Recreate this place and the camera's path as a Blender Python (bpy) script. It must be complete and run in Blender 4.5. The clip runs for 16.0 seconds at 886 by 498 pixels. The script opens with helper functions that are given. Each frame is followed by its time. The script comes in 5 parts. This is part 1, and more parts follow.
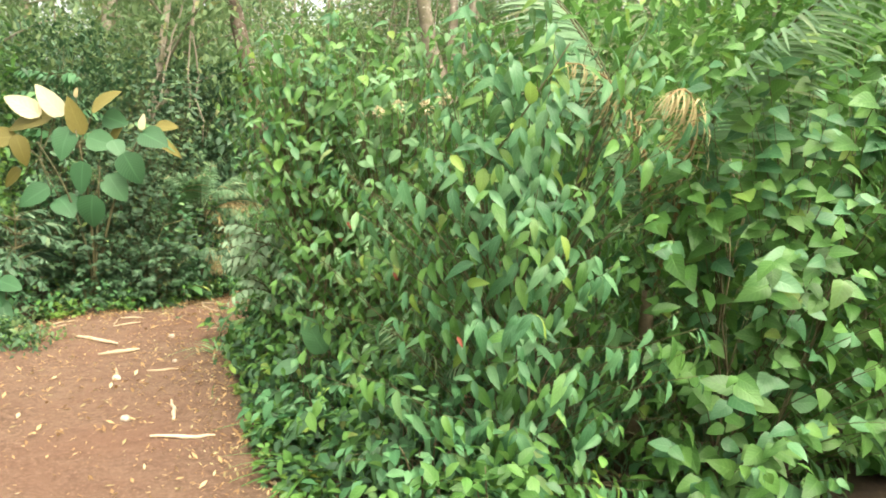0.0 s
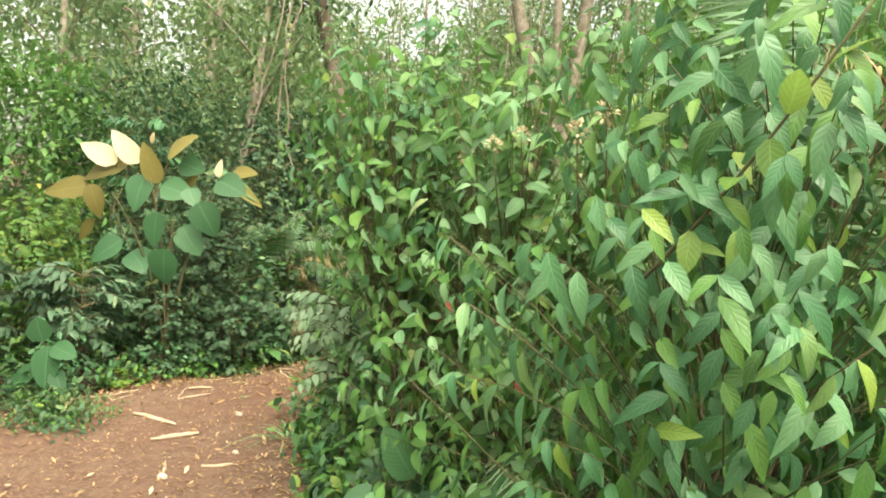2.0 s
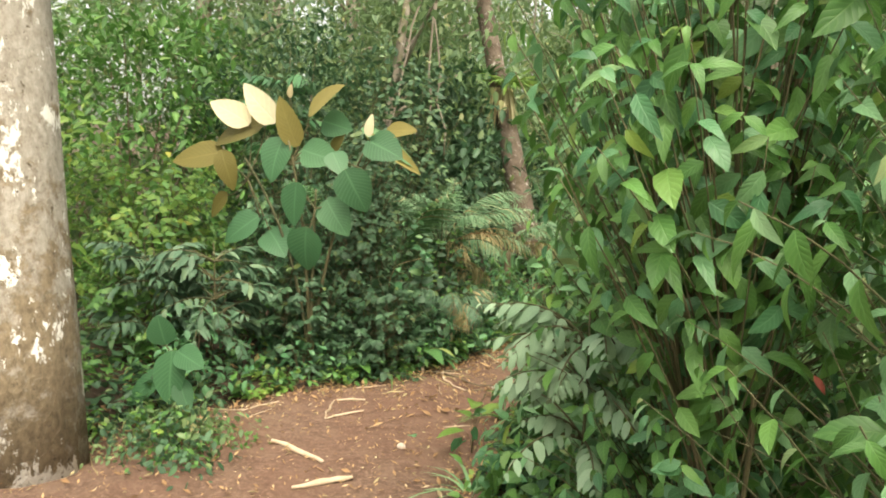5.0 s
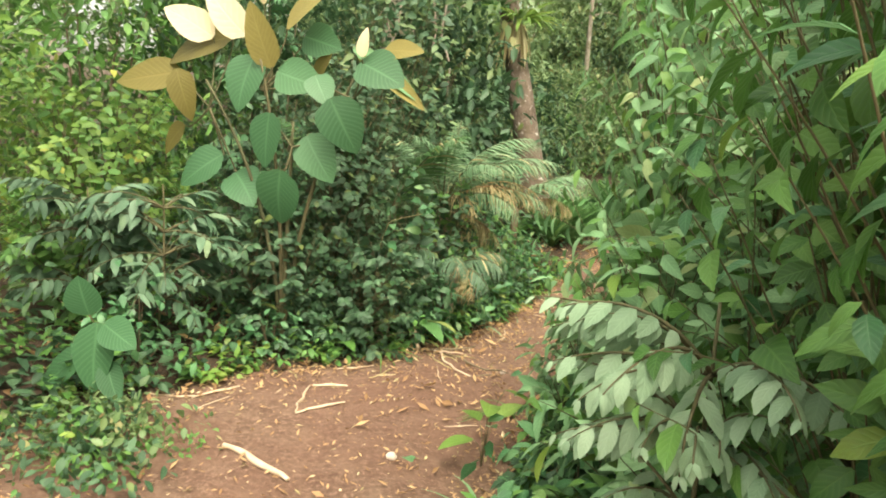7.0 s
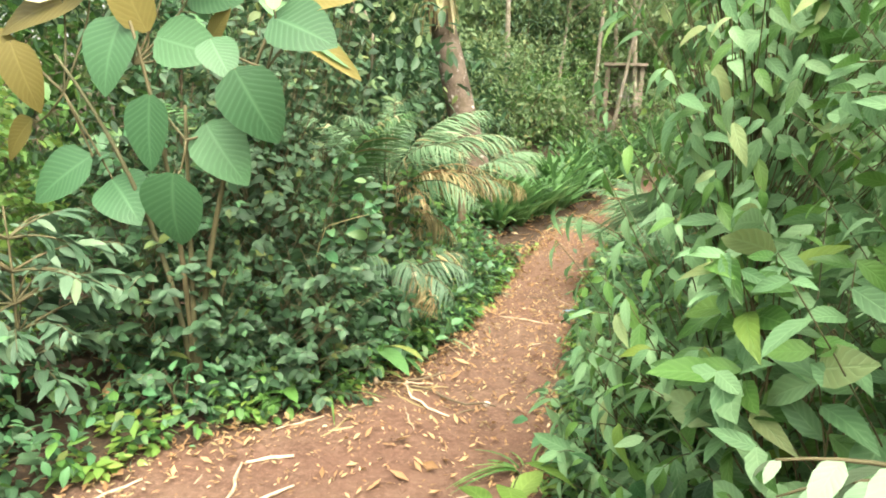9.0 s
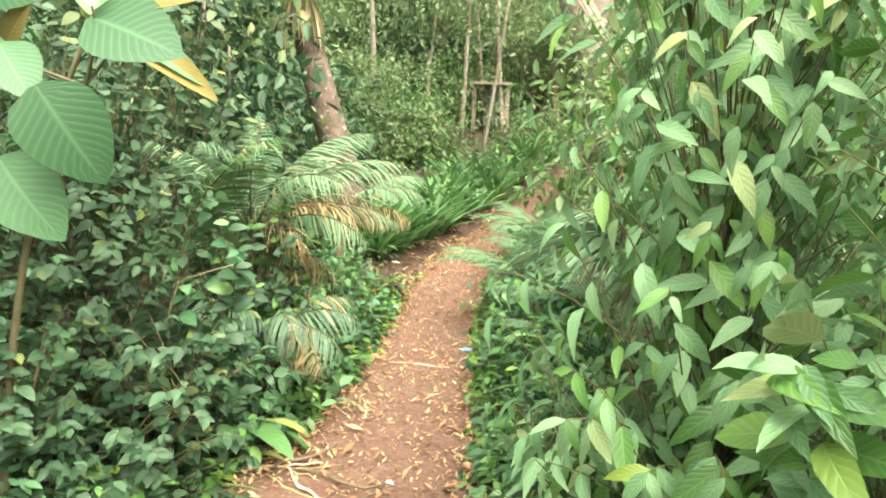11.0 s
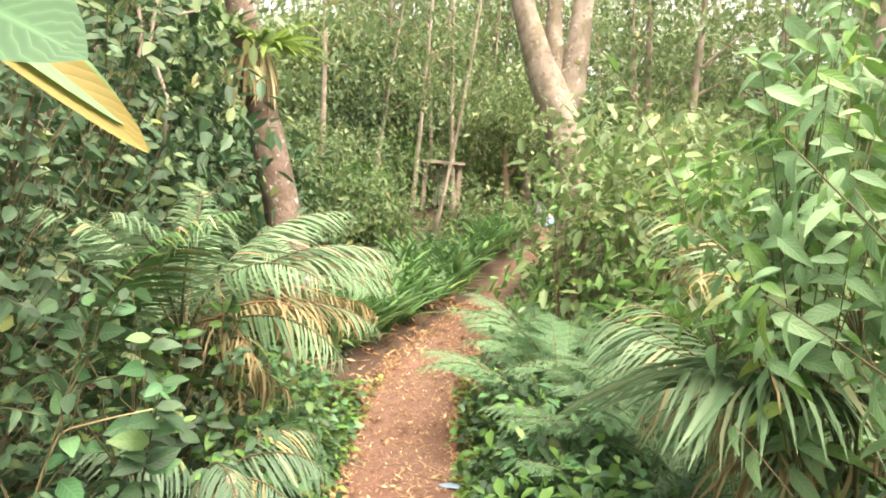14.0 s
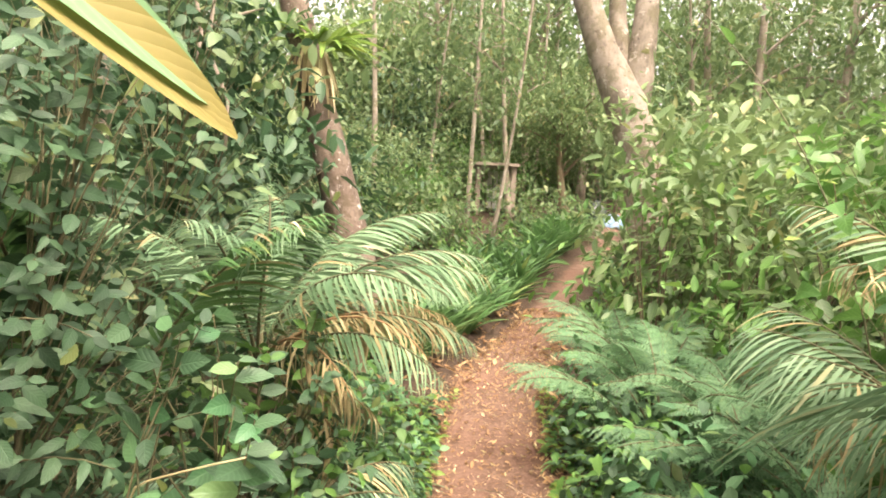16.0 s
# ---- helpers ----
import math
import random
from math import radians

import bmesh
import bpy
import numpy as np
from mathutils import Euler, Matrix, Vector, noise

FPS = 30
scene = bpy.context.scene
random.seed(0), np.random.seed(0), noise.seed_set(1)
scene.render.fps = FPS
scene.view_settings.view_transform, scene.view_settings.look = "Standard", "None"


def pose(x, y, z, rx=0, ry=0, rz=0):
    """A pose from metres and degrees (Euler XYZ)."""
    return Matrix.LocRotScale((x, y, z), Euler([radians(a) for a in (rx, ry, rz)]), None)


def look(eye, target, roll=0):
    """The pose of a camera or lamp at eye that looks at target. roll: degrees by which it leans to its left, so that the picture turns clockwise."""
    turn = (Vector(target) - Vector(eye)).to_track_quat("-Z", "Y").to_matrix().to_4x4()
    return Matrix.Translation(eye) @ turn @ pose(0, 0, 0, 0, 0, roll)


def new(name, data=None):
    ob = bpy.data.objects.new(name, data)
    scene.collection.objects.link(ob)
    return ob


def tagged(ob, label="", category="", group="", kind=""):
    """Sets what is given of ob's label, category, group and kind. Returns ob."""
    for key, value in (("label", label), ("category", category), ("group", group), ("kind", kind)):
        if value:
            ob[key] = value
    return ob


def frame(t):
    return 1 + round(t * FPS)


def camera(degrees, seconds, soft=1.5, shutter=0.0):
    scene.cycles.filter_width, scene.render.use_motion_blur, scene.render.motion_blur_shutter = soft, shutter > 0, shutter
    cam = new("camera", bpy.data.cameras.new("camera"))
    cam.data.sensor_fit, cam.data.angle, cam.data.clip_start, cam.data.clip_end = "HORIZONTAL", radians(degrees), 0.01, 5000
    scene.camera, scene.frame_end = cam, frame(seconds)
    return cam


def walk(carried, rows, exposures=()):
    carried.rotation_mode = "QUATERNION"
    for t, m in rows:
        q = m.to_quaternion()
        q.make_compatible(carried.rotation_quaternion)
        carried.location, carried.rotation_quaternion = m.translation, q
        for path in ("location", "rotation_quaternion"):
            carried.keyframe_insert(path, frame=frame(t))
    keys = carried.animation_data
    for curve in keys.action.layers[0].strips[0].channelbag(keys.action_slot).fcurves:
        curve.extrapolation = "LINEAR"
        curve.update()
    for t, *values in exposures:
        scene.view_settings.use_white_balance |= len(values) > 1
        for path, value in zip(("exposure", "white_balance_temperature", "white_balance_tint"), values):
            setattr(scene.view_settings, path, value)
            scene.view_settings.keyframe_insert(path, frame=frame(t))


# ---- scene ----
cam = camera(67.2, 16.0, soft=1.9)
PATH = [
    (0, (0.081, 0.501, 1.528), (-0.009, 2.492, 1.362), 4.9),
    (0.5, (0.016, 0.816, 1.551), (0.082, 2.809, 1.392), 5.4),
    (1, (-0.088, 1.022, 1.577), (-0.07, 3.019, 1.468), 4.6),
    (1.5, (-0.133, 1.303, 1.546), (-0.358, 3.29, 1.493), 4.6),
    (2, (-0.158, 1.563, 1.591), (-0.534, 3.527, 1.537), 4.9),
    (2.5, (-0.287, 1.811, 1.577), (-0.673, 3.771, 1.472), 3.7),
    (2.8, (-0.445, 1.931, 1.56), (-0.695, 3.913, 1.459), 1.7),
    (3, (-0.51, 2.001, 1.585), (-0.753, 3.982, 1.456), 1.6),
    (3.5, (-0.685, 2.185, 1.576), (-1.267, 4.079, 1.306), 1.3),
    (4, (-0.82, 2.475, 1.591), (-1.614, 4.302, 1.415), 1.8),
    (4.5, (-0.844, 2.668, 1.594), (-1.631, 4.498, 1.425), 3.0),
    (5, (-0.999, 2.861, 1.57), (-1.742, 4.709, 1.39), 4.1),
    (5.2, (-1.05, 2.934, 1.55), (-1.771, 4.79, 1.362), 3.2),
    (7.3, (-1.524, 3.799, 1.483), (-2.217, 5.648, 1.162), 6.7),
    (7.5, (-1.569, 3.844, 1.489), (-2.223, 5.709, 1.188), 4.7),
    (8, (-1.639, 4.027, 1.478), (-2.187, 5.916, 1.118), 5.3),
    (8.2, (-1.707, 4.148, 1.473), (-2.242, 6.05, 1.161), 4.5),
    (10.3, (-2.188, 4.993, 1.448), (-2.41, 6.925, 0.983), 4.6),
    (10.5, (-2.192, 5.046, 1.472), (-2.339, 7.004, 1.091), 5.1),
    (11, (-2.179, 5.089, 1.502), (-2.261, 7.066, 1.213), 2.1),
    (11.5, (-2.386, 5.361, 1.5), (-2.337, 7.348, 1.279), 3.4),
    (12, (-2.501, 5.501, 1.491), (-2.418, 7.49, 1.307), 5.9),
    (12.5, (-2.543, 5.614, 1.496), (-2.534, 7.602, 1.278), 4.3),
    (13, (-2.514, 5.847, 1.519), (-2.546, 7.84, 1.361), 3.7),
    (13.5, (-2.497, 5.985, 1.527), (-2.479, 7.981, 1.404), 3.2),
    (14, (-2.549, 6.047, 1.527), (-2.438, 8.043, 1.48), 4.7),
    (14.5, (-2.644, 6.081, 1.505), (-2.64, 8.08, 1.431), 4.8),
    (15, (-2.716, 6.131, 1.519), (-2.71, 8.125, 1.365), 6.1),
    (15.5, (-2.772, 6.344, 1.49), (-2.82, 8.343, 1.434), 2.7),
    (16, (-2.77, 6.431, 1.499), (-2.795, 8.431, 1.458), 3.0),
]
walk(cam, [(t, look(eye, target, roll)) for t, eye, target, roll in PATH], exposures=[(0, 1.93, 7450, 3), (1.2, 1.93, 7500, 3), (2.5, 1.7, 7700, 2), (3.5, 1.9, 7500, 4), (4.2, 1.56, 7550, 6), (5.2, 1.54, 7450, 6), (7.5, 1.94, 7650, 6), (8.2, 2.12, 7450, 7), (10.5, 2.48, 7150, 8), (13, 2.48, 7600, 18), (16, 2.38, 7650, 22)])


# ---- light ----
world = bpy.data.worlds.new("overcast_sky")
scene.world = world
world.use_nodes = True
wn = world.node_tree.nodes
sky = wn.new("ShaderNodeTexSky")
sky.sky_type, sky.sun_disc = "NISHITA", False
sky.sun_elevation, sky.sun_rotation = radians(62), radians(150)
sky.air_density, sky.dust_density, sky.ozone_density = 1.2, 6.0, 0.4
cloud = wn.new("ShaderNodeHueSaturation")
cloud.inputs["Saturation"].default_value, cloud.inputs["Value"].default_value = 0.3, 1.0
world.node_tree.links.new(sky.outputs[0], cloud.inputs["Color"])
world.node_tree.links.new(cloud.outputs[0], wn["Background"].inputs[0])
wn["Background"].inputs[1].default_value = 0.148
sun_data = bpy.data.lights.new("sun", "SUN")
sun_data.energy, sun_data.angle, sun_data.color = 1.15, radians(55), (1.0, 0.96, 0.88)
sun = new("sun", sun_data)
sun.rotation_euler = (radians(28), 0, radians(30))


# ---- materials ----
def material(name):
    m = bpy.data.materials.new(name)
    m.use_nodes = True
    return m, m.node_tree.nodes, m.node_tree.links, m.node_tree.nodes["Principled BSDF"]


def math_node(nodes, links, op, a, b=None, c=None):
    n = nodes.new("ShaderNodeMath")
    n.operation = op
    for k, v in enumerate((a, b, c)):
        if v is None:
            continue
        if isinstance(v, (int, float)):
            n.inputs[k].default_value = v
        else:
            links.new(v, n.inputs[k])
    return n.outputs[0]


def ramp_node(nodes, links, fac, stops):
    n = nodes.new("ShaderNodeValToRGB")
    el = n.color_ramp.elements
    while len(el) < len(stops):
        el.new(0.5)
    for e, (p, c) in zip(el, stops):
        e.position, e.color = p, (*c, 1)
    links.new(fac, n.inputs[0])
    return n.outputs[0]


def mix_colour(nodes, links, fac, a, b, blend="MIX"):
    n = nodes.new("ShaderNodeMix")
    n.data_type, n.blend_type = "RGBA", blend
    for k, v in ((0, fac), (6, a), (7, b)):
        if isinstance(v, (int, float)):
            n.inputs[k].default_value = v
        elif isinstance(v, tuple):
            n.inputs[k].default_value = (*v, 1)
        else:
            links.new(v, n.inputs[k])
    return n.outputs[2]


def noise_node(nodes, links, scale, detail=4, vec=None, rough=0.55):
    n = nodes.new("ShaderNodeTexNoise")
    n.inputs["Scale"].default_value, n.inputs["Detail"].default_value, n.inputs["Roughness"].default_value = scale, detail, rough
    if vec is None:
        vec = nodes.new("ShaderNodeTexCoord").outputs["Object"]
    links.new(vec, n.inputs["Vector"])
    return n.outputs["Fac"]


def leaf_material(name, dark, mid, light, odd=None, rough=0.42, veins=7.0, glow=0.3, vein_gain=0.22):
    """Leaf with a pale midrib, side veins, blotches, and a tone of its own for each leaf."""
    m, nodes, links, bsdf = material(name)
    info = nodes.new("ShaderNodeObjectInfo").outputs["Random"]
    isl = nodes.new("ShaderNodeNewGeometry").outputs["Random Per Island"]
    tone = math_node(nodes, links, "FRACT", math_node(nodes, links, "ADD", info, isl))
    odd = odd or light
    col = ramp_node(nodes, links, tone, [(0.0, dark), (0.4, mid), (0.93, light), (0.985, odd)])
    uv = nodes.new("ShaderNodeSeparateXYZ")
    links.new(nodes.new("ShaderNodeTexCoord").outputs["UV"], uv.inputs[0])
    u = math_node(nodes, links, "ABSOLUTE", math_node(nodes, links, "SUBTRACT", uv.outputs[0], 0.5))
    rib = math_node(nodes, links, "SUBTRACT", 1.0, math_node(nodes, links, "SMOOTH_MIN", math_node(nodes, links, "MULTIPLY", u, 18.0), 1.0, 0.2))
    run = math_node(nodes, links, "SUBTRACT", math_node(nodes, links, "MULTIPLY", uv.outputs[1], veins), math_node(nodes, links, "MULTIPLY", u, veins * 0.55))
    side = math_node(nodes, links, "POWER", math_node(nodes, links, "ABSOLUTE", math_node(nodes, links, "SINE", math_node(nodes, links, "MULTIPLY", run, 3.1416))), 0.5)
    blotch = noise_node(nodes, links, 9.0, 4)
    col = mix_colour(nodes, links, math_node(nodes, links, "MULTIPLY", blotch, 0.5), col, dark)
    relief = math_node(nodes, links, "MAXIMUM", rib, math_node(nodes, links, "MULTIPLY", math_node(nodes, links, "SUBTRACT", 1.0, side), 0.7))
    col = mix_colour(nodes, links, math_node(nodes, links, "MULTIPLY", relief, vein_gain), col, tuple(min(1, c * 1.8 + 0.04) for c in light))
    links.new(col, bsdf.inputs["Base Color"])
    bump = nodes.new("ShaderNodeBump")
    bump.inputs["Strength"].default_value, bump.inputs["Distance"].default_value = 0.35, 0.004
    links.new(math_node(nodes, links, "SUBTRACT", 1.0, relief), bump.inputs["Height"])
    links.new(bump.outputs[0], bsdf.inputs["Normal"])
    bsdf.inputs["Roughness"].default_value = rough
    bsdf.inputs["Specular IOR Level"].default_value = 0.4
    tr = nodes.new("ShaderNodeBsdfTranslucent")
    links.new(mix_colour(nodes, links, 0.5, col, light), tr.inputs["Color"])
    mixs = nodes.new("ShaderNodeMixShader")
    mixs.inputs[0].default_value = glow
    links.new(bsdf.outputs[0], mixs.inputs[1])
    links.new(tr.outputs[0], mixs.inputs[2])
    links.new(mixs.outputs[0], nodes["Material Output"].inputs[0])
    return m


def bark_material(name, dark, mid, pale, spots, scale=6.0, patch=0.62, streak=0.25):
    """Bark with grain up the stem, broad stains and pale lichen patches."""
    m, nodes, links, bsdf = material(name)
    mapping = nodes.new("ShaderNodeMapping")
    mapping.inputs["Scale"].default_value = (1, 1, streak)
    links.new(nodes.new("ShaderNodeTexCoord").outputs["Object"], mapping.inputs[0])
    grain = noise_node(nodes, links, scale * 5, 6, mapping.outputs[0], 0.65)
    stain = noise_node(nodes, links, scale * 0.5, 5, None, 0.6)
    lichen = noise_node(nodes, links, scale * 1.5, 9, None, 0.72)
    film = noise_node(nodes, links, scale * 0.8, 7, None, 0.65)
    fleck = noise_node(nodes, links, scale * 4.5, 4, None, 0.6)
    col = ramp_node(nodes, links, grain, [(0.3, dark), (0.55, mid), (0.8, pale)])
    col = mix_colour(nodes, links, ramp_node(nodes, links, stain, [(0.40, (0, 0, 0)), (0.62, (1, 1, 1))]), col, pale)
    col = mix_colour(nodes, links, ramp_node(nodes, links, film, [(0.5, (0, 0, 0)), (0.58, (0.7, 0.7, 0.7))]), col, tuple(0.5 * (a + b) * k for a, b, k in zip(dark, mid, (1.0, 1.08, 0.8))))
    col = mix_colour(nodes, links, ramp_node(nodes, links, lichen, [(patch - 0.04, (0, 0, 0)), (patch + 0.03, (1, 1, 1))]), col, spots)
    col = mix_colour(nodes, links, ramp_node(nodes, links, fleck, [(0.30, (1, 1, 1)), (0.38, (0, 0, 0))]), col, dark)
    links.new(col, bsdf.inputs["Base Color"])
    bump = nodes.new("ShaderNodeBump")
    bump.inputs["Strength"].default_value, bump.inputs["Distance"].default_value = 0.6, 0.012
    links.new(math_node(nodes, links, "ADD", grain, fleck), bump.inputs["Height"])
    links.new(bump.outputs[0], bsdf.inputs["Normal"])
    bsdf.inputs["Roughness"].default_value = 0.9
    return m


def lichen_bark():
    """Pale smooth bark with brown algae that thickens towards the foot, and crisp white lichen."""
    m, nodes, links, bsdf = material("mottled_bark")
    here = nodes.new("ShaderNodeTexCoord").outputs["Object"]
    up = nodes.new("ShaderNodeSeparateXYZ")
    links.new(here, up.inputs[0])
    stretched = nodes.new("ShaderNodeMapping")
    stretched.inputs["Scale"].default_value = (1, 1, 0.55)
    links.new(here, stretched.inputs[0])
    grain = noise_node(nodes, links, 34.0, 6, stretched.outputs[0], 0.7)
    cloud_n = noise_node(nodes, links, 3.0, 8, None, 0.66)
    blot = noise_node(nodes, links, 9.0, 8, None, 0.7)
    white = noise_node(nodes, links, 5.5, 10, stretched.outputs[0], 0.74)
    speck = noise_node(nodes, links, 26.0, 4, None, 0.6)
    col = ramp_node(nodes, links, grain, [(0.3, (0.18, 0.155, 0.12)), (0.55, (0.31, 0.28, 0.235)), (0.8, (0.43, 0.4, 0.35))])
    foot = math_node(nodes, links, "MULTIPLY", math_node(nodes, links, "SUBTRACT", 1.35, up.outputs[2]), 0.12)
    algae = math_node(nodes, links, "ADD", math_node(nodes, links, "ADD", cloud_n, math_node(nodes, links, "MULTIPLY", math_node(nodes, links, "SUBTRACT", blot, 0.5), 0.5)), foot)
    brown = ramp_node(nodes, links, grain, [(0.3, (0.08, 0.058, 0.03)), (0.6, (0.19, 0.14, 0.08)), (0.85, (0.3, 0.235, 0.14))])
    col = mix_colour(nodes, links, ramp_node(nodes, links, algae, [(0.49, (0, 0, 0)), (0.58, (0.88, 0.88, 0.88))]), col, brown)
    col = mix_colour(nodes, links, ramp_node(nodes, links, white, [(0.56, (0, 0, 0)), (0.59, (1, 1, 1))]), col, (0.68, 0.66, 0.61))
    col = mix_colour(nodes, links, ramp_node(nodes, links, speck, [(0.30, (1, 1, 1)), (0.37, (0, 0, 0))]), col, (0.09, 0.07, 0.045))
    links.new(col, bsdf.inputs["Base Color"])
    bump = nodes.new("ShaderNodeBump")
    bump.inputs["Strength"].default_value, bump.inputs["Distance"].default_value = 0.7, 0.014
    links.new(math_node(nodes, links, "ADD", math_node(nodes, links, "ADD", grain, speck), white), bump.inputs["Height"])
    links.new(bump.outputs[0], bsdf.inputs["Normal"])
    bsdf.inputs["Roughness"].default_value = 0.92
    return m


def plain_material(name, a, b, scale=20.0, rough=0.8, relief=0.3):
    m, nodes, links, bsdf = material(name)
    n = noise_node(nodes, links, scale, 5)
    info = nodes.new("ShaderNodeObjectInfo").outputs["Random"]
    isl = nodes.new("ShaderNodeNewGeometry").outputs["Random Per Island"]
    tone = math_node(nodes, links, "FRACT", math_node(nodes, links, "ADD", info, isl))
    fac = math_node(nodes, links, "MULTIPLY_ADD", tone, 0.5, math_node(nodes, links, "SUBTRACT", n, 0.25))
    links.new(mix_colour(nodes, links, fac, a, b), bsdf.inputs["Base Color"])
    bsdf.inputs["Roughness"].default_value = rough
    bump = nodes.new("ShaderNodeBump")
    bump.inputs["Strength"].default_value, bump.inputs["Distance"].default_value = relief, 0.004
    links.new(n, bump.inputs["Height"])
    links.new(bump.outputs[0], bsdf.inputs["Normal"])
    return m


def soil_material():
    """Trodden red earth on the trail, dark leaf mould beside it, by the ground's own 'soil' attribute."""
    m, nodes, links, bsdf = material("forest_soil")
    at = nodes.new("ShaderNodeAttribute")
    at.attribute_name = "soil"
    fine = noise_node(nodes, links, 38.0, 8, None, 0.78)
    mid = noise_node(nodes, links, 7.0, 6, None, 0.65)
    broad = noise_node(nodes, links, 0.9, 4)
    red = ramp_node(nodes, links, fine, [(0.28, (0.045, 0.022, 0.013)), (0.5, (0.115, 0.062, 0.04)), (0.7, (0.3, 0.2, 0.138))])
    red = mix_colour(nodes, links, ramp_node(nodes, links, mid, [(0.42, (0, 0, 0)), (0.68, (0.8, 0.8, 0.8))]), red, (0.175, 0.108, 0.072))
    red = mix_colour(nodes, links, ramp_node(nodes, links, broad, [(0.42, (0, 0, 0)), (0.66, (0.6, 0.6, 0.6))]), red, (0.13, 0.06, 0.037))
    mould = ramp_node(nodes, links, fine, [(0.3, (0.02, 0.013, 0.008)), (0.55, (0.06, 0.036, 0.02)), (0.8, (0.15, 0.095, 0.05))])
    edge = math_node(nodes, links, "ADD", at.outputs["Fac"], math_node(nodes, links, "MULTIPLY", math_node(nodes, links, "SUBTRACT", mid, 0.5), 0.9))
    links.new(mix_colour(nodes, links, ramp_node(nodes, links, edge, [(0.35, (0, 0, 0)), (0.65, (1, 1, 1))]), mould, red), bsdf.inputs["Base Color"])
    bsdf.inputs["Roughness"].default_value = 0.95
    bump = nodes.new("ShaderNodeBump")
    bump.inputs["Strength"].default_value, bump.inputs["Distance"].default_value = 0.9, 0.03
    links.new(math_node(nodes, links, "ADD", math_node(nodes, links, "MULTIPLY", fine, 0.5), mid), bump.inputs["Height"])
    links.new(bump.outputs[0], bsdf.inputs["Normal"])
    return m


GREEN = leaf_material("leaf_green", (0.035, 0.10, 0.022), (0.075, 0.20, 0.045), (0.15, 0.31, 0.075), (0.24, 0.33, 0.06))
BLUEGREEN = leaf_material("leaf_blue_green", (0.035, 0.12, 0.05), (0.075, 0.21, 0.09), (0.15, 0.31, 0.14), (0.2, 0.32, 0.1), rough=0.36)
DARK = leaf_material("leaf_dark", (0.02, 0.056, 0.025), (0.036, 0.094, 0.042), (0.07, 0.148, 0.066), (0.17, 0.21, 0.05), rough=0.52, glow=0.22)
BRIGHT = leaf_material("leaf_bright", (0.075, 0.16, 0.03), (0.14, 0.27, 0.052), (0.25, 0.38, 0.09), (0.42, 0.38, 0.07), glow=0.4)
PALE = leaf_material("leaf_pale", (0.085, 0.2, 0.085), (0.155, 0.315, 0.145), (0.26, 0.435, 0.22), (0.38, 0.43, 0.18), rough=0.55)
# distant foliage: air haze is painted into this paler, greyer leaf colour
FAR_HAZED = leaf_material("leaf_far_hazed", (0.07, 0.135, 0.06), (0.135, 0.225, 0.095), (0.23, 0.325, 0.145), (0.4, 0.36, 0.16), glow=0.4, vein_gain=0.1)
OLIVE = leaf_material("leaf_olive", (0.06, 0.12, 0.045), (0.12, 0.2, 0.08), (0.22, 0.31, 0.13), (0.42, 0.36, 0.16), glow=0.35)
GREYGREEN = leaf_material("leaf_grey_green", (0.05, 0.11, 0.06), (0.09, 0.175, 0.1), (0.155, 0.25, 0.155), (0.18, 0.26, 0.12), rough=0.5, vein_gain=0.15)
SAGE = leaf_material("leaf_sage", (0.17, 0.28, 0.165), (0.25, 0.38, 0.235), (0.34, 0.47, 0.31), None, rough=0.6, vein_gain=0.12)
PALM = leaf_material("leaf_palm", (0.065, 0.15, 0.07), (0.13, 0.245, 0.125), (0.235, 0.36, 0.205), (0.38, 0.37, 0.2), rough=0.55, vein_gain=0.12)
FERN = leaf_material("leaf_fern", (0.05, 0.13, 0.058), (0.088, 0.195, 0.088), (0.14, 0.265, 0.13), (0.2, 0.29, 0.12), rough=0.55, vein_gain=0.08)
STRAP = leaf_material("leaf_strap", (0.038, 0.11, 0.036), (0.074, 0.19, 0.06), (0.14, 0.285, 0.1), (0.3, 0.34, 0.1), rough=0.45, vein_gain=0.12)
BIGLEAF = leaf_material("leaf_big_ribbed", (0.034, 0.10, 0.042), (0.05, 0.14, 0.06), (0.08, 0.2, 0.085), (0.13, 0.25, 0.1), rough=0.48, veins=12.0, vein_gain=0.3)
GOLD = leaf_material("leaf_gold_underside", (0.1, 0.085, 0.02), (0.18, 0.15, 0.036), (0.29, 0.245, 0.075), (0.16, 0.21, 0.06), rough=0.6, veins=11.0, vein_gain=0.15)
CREAM = leaf_material("leaf_cream", (0.42, 0.34, 0.18), (0.58, 0.5, 0.31), (0.72, 0.65, 0.46), None, rough=0.65, glow=0.15, vein_gain=0.1)
DEAD = leaf_material("leaf_dead", (0.16, 0.085, 0.035), (0.34, 0.2, 0.1), (0.55, 0.38, 0.2), (0.7, 0.58, 0.38), rough=0.8, glow=0.15, vein_gain=0.1)
STRAW = leaf_material("leaf_straw", (0.19, 0.15, 0.07), (0.33, 0.27, 0.13), (0.5, 0.43, 0.24), (0.62, 0.56, 0.36), rough=0.75, glow=0.2, vein_gain=0.1)
TWIG = plain_material("twig_bark", (0.07, 0.055, 0.03), (0.2, 0.15, 0.09), 40.0)
GREENTWIG = plain_material("green_twig", (0.045, 0.055, 0.02), (0.13, 0.105, 0.05), 40.0)
PEELED = plain_material("bleached_wood", (0.32, 0.23, 0.15), (0.58, 0.46, 0.34), 30.0, 0.8, 0.6)
STONE = plain_material("pale_pebble", (0.35, 0.28, 0.22), (0.55, 0.47, 0.4), 30.0)
